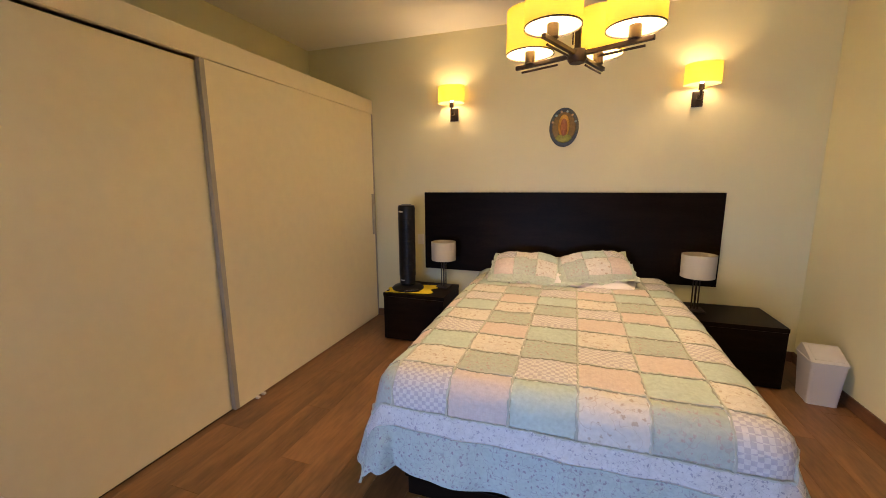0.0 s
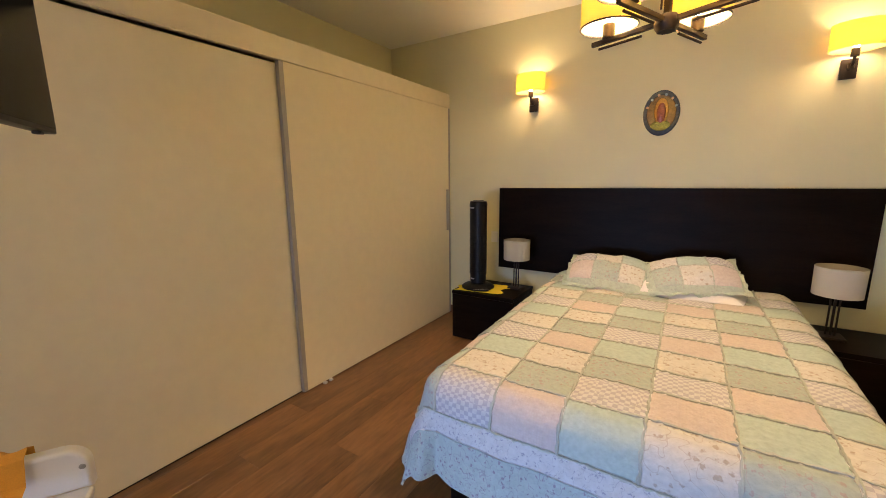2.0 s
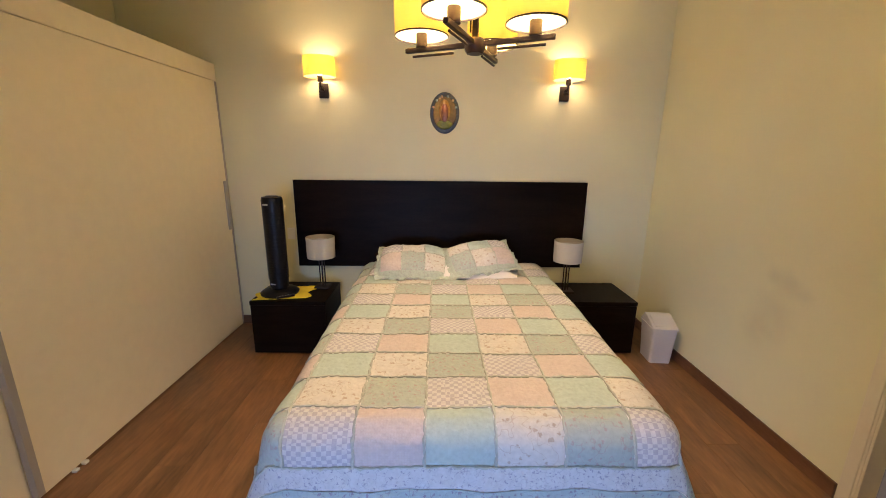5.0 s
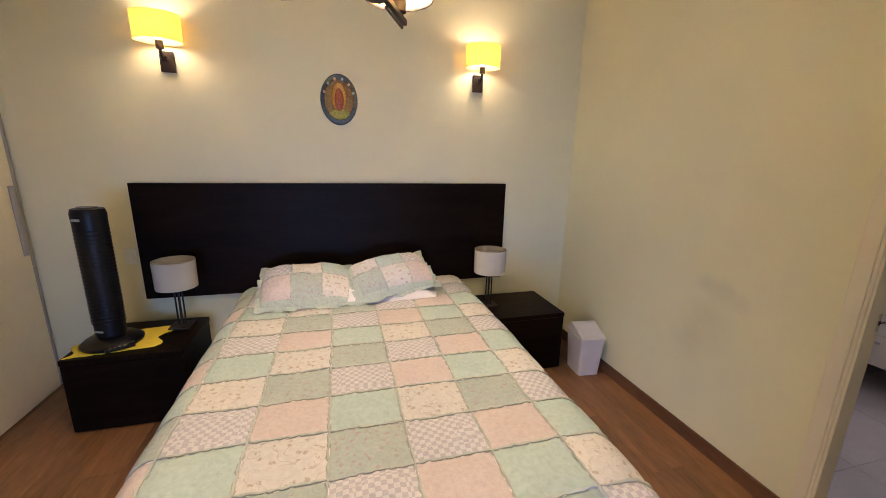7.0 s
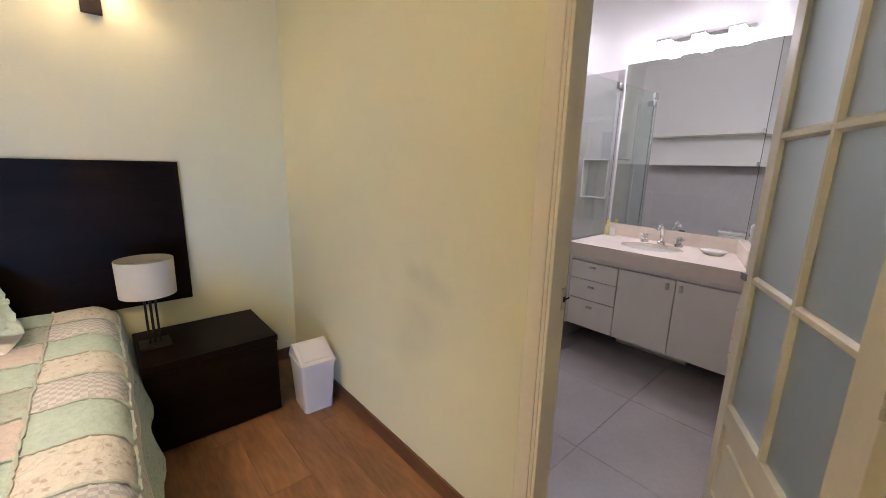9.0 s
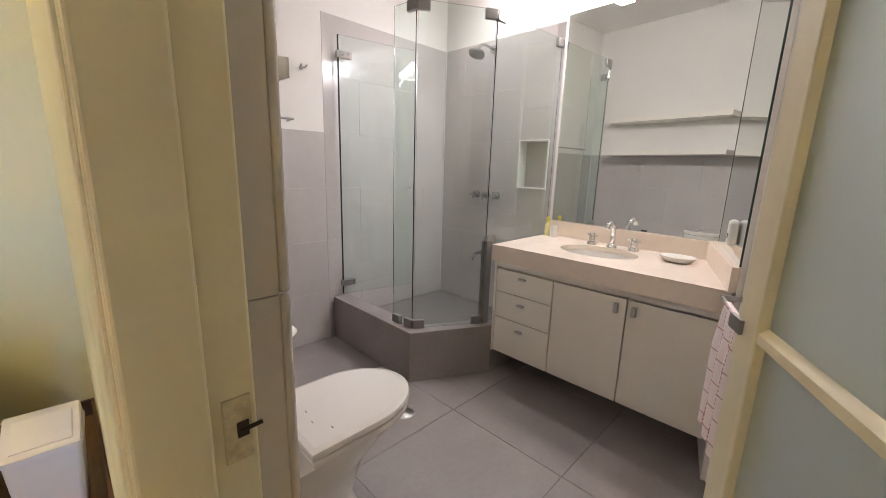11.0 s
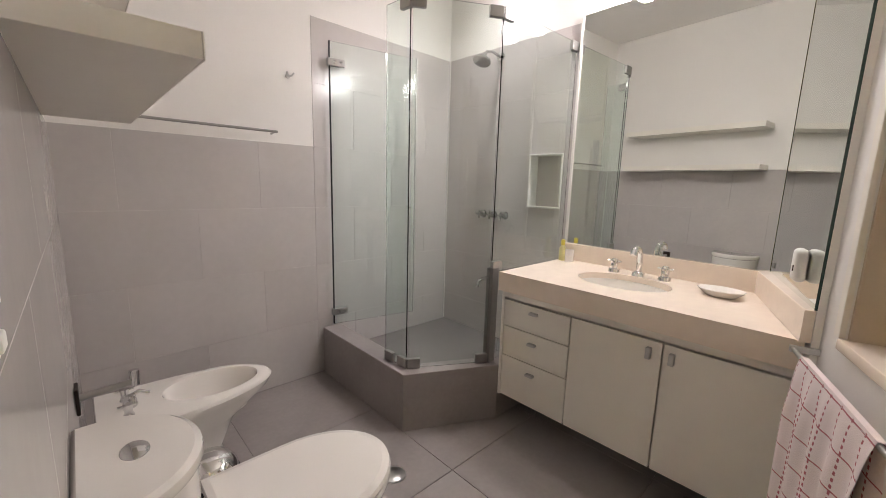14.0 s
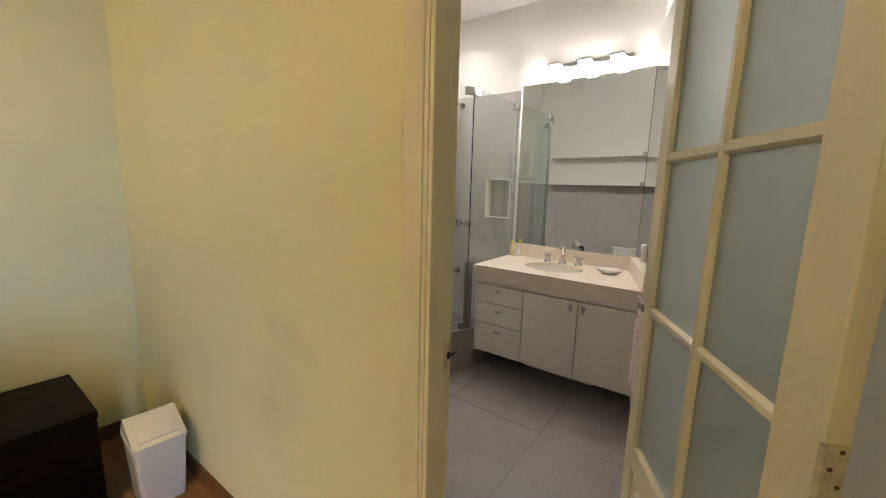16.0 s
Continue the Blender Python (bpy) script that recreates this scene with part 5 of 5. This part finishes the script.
# toilet
tt = thing("toilet", pose(1.990, 2.41, 0), "white ceramic toilet with its lid closed", "toilet")
part("pedestal", loft([(dee(0.22, 0.02, 0.50, flat=0.5), 0.0), (dee(0.20, 0.02, 0.46, flat=0.5), 0.10), (dee(0.24, 0.02, 0.52, flat=0.4), 0.24), (dee(0.34, 0.02, 0.66, flat=0.4), 0.36), (dee(0.36, 0.02, 0.68, flat=0.4), 0.405)]), CERAMIC, tt)
part("seat", loft([(dee(0.365, 0.24, 0.70, flat=0.5), 0.408), (dee(0.372, 0.235, 0.705, flat=0.5), 0.42), (dee(0.365, 0.24, 0.70, flat=0.5), 0.430)]), CERAMIC, tt)
part("lid", loft([(dee(0.365, 0.235, 0.70, flat=0.5), 0.434), (dee(0.375, 0.23, 0.707, flat=0.5), 0.445), (dee(0.368, 0.233, 0.702, flat=0.5), 0.458), (dee(0.33, 0.25, 0.68, flat=0.5), 0.464)]), CERAMIC, tt, "closed white lid")
for x_, y_ in ((0.30, -0.05), (0.335, -0.115), (0.31, 0.015)):
    part("chip", box(x_ - 0.0012, x_ + 0.0012, y_ - 0.006, y_ + 0.006, 0.4638, 0.4648), RUST, tt, "small brown scratch")
part("hinge_bar", rod([(0.225, -0.09, 0.43), (0.225, 0.09, 0.43)], 0.012), PLASTICW, tt)
part("tank", loft([(dee(0.32, 0.0, 0.185, flat=0.2), 0.38), (dee(0.345, 0.0, 0.20, flat=0.2), 0.55), (dee(0.35, 0.0, 0.203, flat=0.2), 0.685)]), CERAMIC, tt)
lid = part("tank_lid", loft([(dee(0.36, -0.002, 0.210, flat=0.2), 0.689), (dee(0.368, -0.002, 0.214, flat=0.2), 0.70), (dee(0.364, -0.002, 0.212, flat=0.2), 0.715), (dee(0.34, 0.006, 0.198, flat=0.2), 0.724)]), CERAMIC, tt)
part("flush_button", lathe([(0, 0.732), (0.022, 0.731), (0.030, 0.726), (0.031, 0.722)], (0.095, 0, 0), 28, 0.85, 1.15), CHROME, lid, "chrome flush button")
for y_ in (-0.09, 0.09):
    part("bolt_cap", lathe([(0, 0.02), (0.012, 0.016), (0.015, 0.0)], (0.16, y_ * 1.35, 0.405), 14), PLASTICW, tt)

# bidet
bi = thing("bidet", pose(2.0, 3.26, 0), "white ceramic bidet with a chrome tap", "bidet")
part("pedestal", loft([(dee(0.24, 0.03, 0.46, flat=0.5), 0.0), (dee(0.20, 0.03, 0.42, flat=0.5), 0.12), (dee(0.24, 0.03, 0.48, flat=0.4), 0.25), (dee(0.36, 0.02, 0.63, flat=0.35), 0.365), (dee(0.372, 0.02, 0.645, flat=0.35), 0.395), (dee(0.36, 0.025, 0.635, flat=0.35), 0.405)], caps=False), CERAMIC, bi)


def oval(cx, rx, ry, n=28):
    return [(cx + rx * math.cos(-math.pi + 2 * math.pi * (k + 0.5) / n), ry * math.sin(-math.pi + 2 * math.pi * (k + 0.5) / n)) for k in range(n)]


rim_o = dee(0.36, 0.025, 0.635, 25, 0.35)
part("rim", loft([(rim_o, 0.405), (oval(0.400, 0.196, 0.140), 0.415), (oval(0.404, 0.180, 0.118), 0.414), (oval(0.404, 0.174, 0.111), 0.402), (oval(0.404, 0.170, 0.106), 0.36), (oval(0.40, 0.14, 0.08), 0.28), (oval(0.39, 0.06, 0.04), 0.26), (oval(0.39, 0.002, 0.002), 0.258)], caps=False), CERAMIC, bi)
bt_ = part("tap", lathe([(0, 0), (0.024, 0), (0.022, 0.03), (0.014, 0.05), (0, 0.052)], (0.125, 0, 0.406), 20), CHROME, bi, "chrome bidet tap")
part("spout", rod([(0.125, 0, 0.45), (0.155, 0, 0.462), (0.185, 0, 0.445)], 0.009), CHROME, bt_)
for y_ in (-0.07, 0.07):
    part("handle", lathe([(0, 0), (0.02, 0), (0.013, 0.02), (0.016, 0.05), (0, 0.055)], (0.115, y_, 0.406), 18), CHROME, bt_)
    part("cross_bar", rod([(0.085, y_, 0.45), (0.145, y_, 0.45)], 0.005), CHROME, bt_)
pr = thing("paper_holder", pose(BATH, 3.02, 0.60), "steel paper holder bar on the tiled wall", "paper holder")
part("wall_plate", box(0.004, 0.014, -0.035, 0.035, -0.042, 0.042, 0.004), DARKM, pr)
part("bar", rod([(0.0, 0, 0.0), (0.15, 0, 0.012)], 0.011), STEEL, pr)
part("end", lathe([(0, 0), (0.014, 0), (0.014, 0.05), (0, 0.055)], (0.15, 0, 0.0), 16), CHROME, pr)

# pedal bin between toilet and bidet
pb = thing("pedal_bin", pose(2.30, 2.89, 0), "small chrome pedal bin beside the toilet", "waste bin")
part("body", lathe([(0, 0), (0.088, 0), (0.09, 0.02), (0.09, 0.235), (0, 0.235)], seg=36), STEEL, pb)
part("rim", lathe([(0.091, 0.232), (0.096, 0.238), (0.096, 0.252), (0.090, 0.256), (0.08, 0.25)], seg=36), BLACK, pb)
part("lid", lathe([(0.092, 0.255), (0.088, 0.283), (0.066, 0.312), (0.035, 0.326), (0, 0.330)], seg=36), CHROME, pb, "domed chrome lid")

# floor drain
fd = thing("floor_drain", pose(2.965, 2.70, 0.001), "round chrome floor drain cover", "drain")
part("cover", lathe([(0, 0.005), (0.035, 0.005), (0.038, 0.003), (0.05, 0.003), (0.052, 0)], seg=32), STEEL, fd)

# shelves, rail and hook
for z_ in (1.492, 1.848):
    ws = thing("wall_shelf", pose(BATH, 2.275, z_), "thick cream painted shelf over the toilet", "shelf", "shelves over the toilet")
    part("board", box(0, 0.246, 0.003, 1.192, -0.006, 0.040, 0.0015), LACQ, ws)
    part("front_edge", box(0.2465, 0.250, 0.0, 1.195, -0.006, 0.040, 0.001), LACQ, ws)
    part("end_edge", box(0, 0.246, 0.0, 0.0027, -0.006, 0.040, 0.001), LACQ, ws)
rl = thing("towel_rail", pose(0, BN, 1.55), "thin steel towel rail on the back wall", "towel rail")
part("bar", rod([(2.22, -0.055, 0), (2.905, -0.055, 0)], 0.007), DULL, rl)
for x_ in (2.235, 2.89):
    part("bracket", rod([(x_, 0, -0.008), (x_, -0.055, -0.002)], 0.006), STEEL, rl)
hk = thing("wall_hook", pose(3.0, BN + 0.011, 1.875), "small steel double wall hook", "hook")
part("plate", lathe([(0, 0), (0.014, 0), (0.012, 0.008), (0, 0.01)], seg=18, m=pose(0, 0, 0, 90, 0, 0)), STEEL, hk)
for s_ in (-1, 1):
    part("prong", rod([(0, -0.006, 0), (0.012 * s_, -0.03, 0.0), (0.02 * s_, -0.045, 0.014)], 0.005), STEEL, hk)

sw = thing("light_switch", pose(BATH + 0.0035, 1.832, 1.188), "rounded white plastic switch box with two rockers by the door", "light switch")
part("plate", box(0, 0.010, -0.022, 0.022, -0.034, 0.034, 0.0048, 4), PLASTICW, sw)
for z_ in (-0.015, 0.015):
    part("rocker", box(0.008, 0.015, -0.009, 0.009, z_ - 0.007, z_ + 0.007, 0.0025), PLASTICW, sw)

# ---- tiles and planks ----
TW, TH = 0.63, 0.3735


def tiles(parent, m, x0, x1, z0, z1, shift, th=TH):
    """Wall tiles in half bond on local x and z, proud of local y = 0 towards -y."""
    j = 0
    z = z0
    while z < z1 - 0.01:
        ze = min(z + th, z1)
        x = x0 - ((shift + (TW / 2 if j % 2 else 0)) % TW)
        a = x0
        while x < x1 - 0.001:
            e = min(x + TW, x1)
            if x1 - e < 0.04:
                e = x1
            if e - a > 0.04:
                part("tile", box(a + 0.0004, e - 0.0004, -0.008, 0.0, z + 0.0004, ze - 0.0004, 0.0008, 1), TILE, parent, m=m)
                a = e
            if e == x1:
                break
            x += TW
        z += th
        j += 1


wn_ = bpy.data.objects["wall_bathroom_north"]
tiles(wn_, pose(0, BN + 0.017, 0), BATH, 3.145, 0, 1.494, 0.11)
tiles(wn_, pose(0, BN + 0.017, 0), 3.145, VAN + 0.01, 0, 2.241, 0.35)
ww_ = bpy.data.objects["wall_bathroom_west"]
tiles(ww_, pose(BATH - 0.005, 0, 0, 0, 0, 90), RETURN + 0.020, BN, 0, 1.494, 0.2)
wv_ = bpy.data.objects["wall_vanity"]
MV = pose(VAN + 0.017, 0, 0, 0, 0, -90)
tiles(wv_, MV, -BN, -3.0, 0, 2.241, 0.1)
tiles(wv_, MV, -3.0, -2.755, 0, 1.148, 0.3, th=0.287)
tiles(wv_, MV, -3.0, -2.755, 1.5, 2.241, 0.3, th=0.3705)
tiles(wv_, MV, -2.755, -2.692, 0, 2.241, 0.3)
for z0_ in (0.0, 0.3735, 0.747, 1.1205):
    part("tile", box(JAMB + 0.001, BATH - 0.010, RETURN, RETURN + 0.008, z0_ + 0.0007, z0_ + 0.3728, 0.0008, 1), TILE, ww_)
    part("tile_edge", box(BATH - 0.010, BATH + 0.005, RETURN - 0.001, RETURN + 0.019, z0_ + 0.0007, z0_ + 0.3728, 0.0065, 3), TILE, ww_)

TS = 0.64
for i in range(-2, 4):
    for j in range(-3, 5):
        x0, y0 = 2.54 + TS * i, 1.91 + TS * j
        xa, xb, ya, yb = max(x0, EAST + 0.076), min(x0 + TS, VAN + 0.01), max(y0, 0.6), min(y0 + TS, BN + 0.01)
        if xb - xa > 0.03 and yb - ya > 0.03:
            part("tile", box(xa + 0.0012, xb - 0.0012, ya + 0.0012, yb - 0.0012, -0.012, 0.0, 0.001, 1), TILED, floor_b)

PWID, PLEN = 0.192, 1.28
k = 0
x = WEST
while x < EAST + 0.02:
    xe = min(x + PWID, EAST + 0.045)
    y = SOUTH - ((k * 0.47) % PLEN)
    while y < BACK + 0.01:
        ya, yb = max(y, SOUTH), min(y + PLEN, BACK + 0.01)
        if yb - ya > 0.02 and xe - x > 0.02:
            part("plank", box(x + 0.0004, xe - 0.0004, ya + 0.0004, yb - 0.0004, -0.012, 0.0, 0.0008, 1), FLOORW, floor)
        y += PLEN
    x += PWID
    k += 1
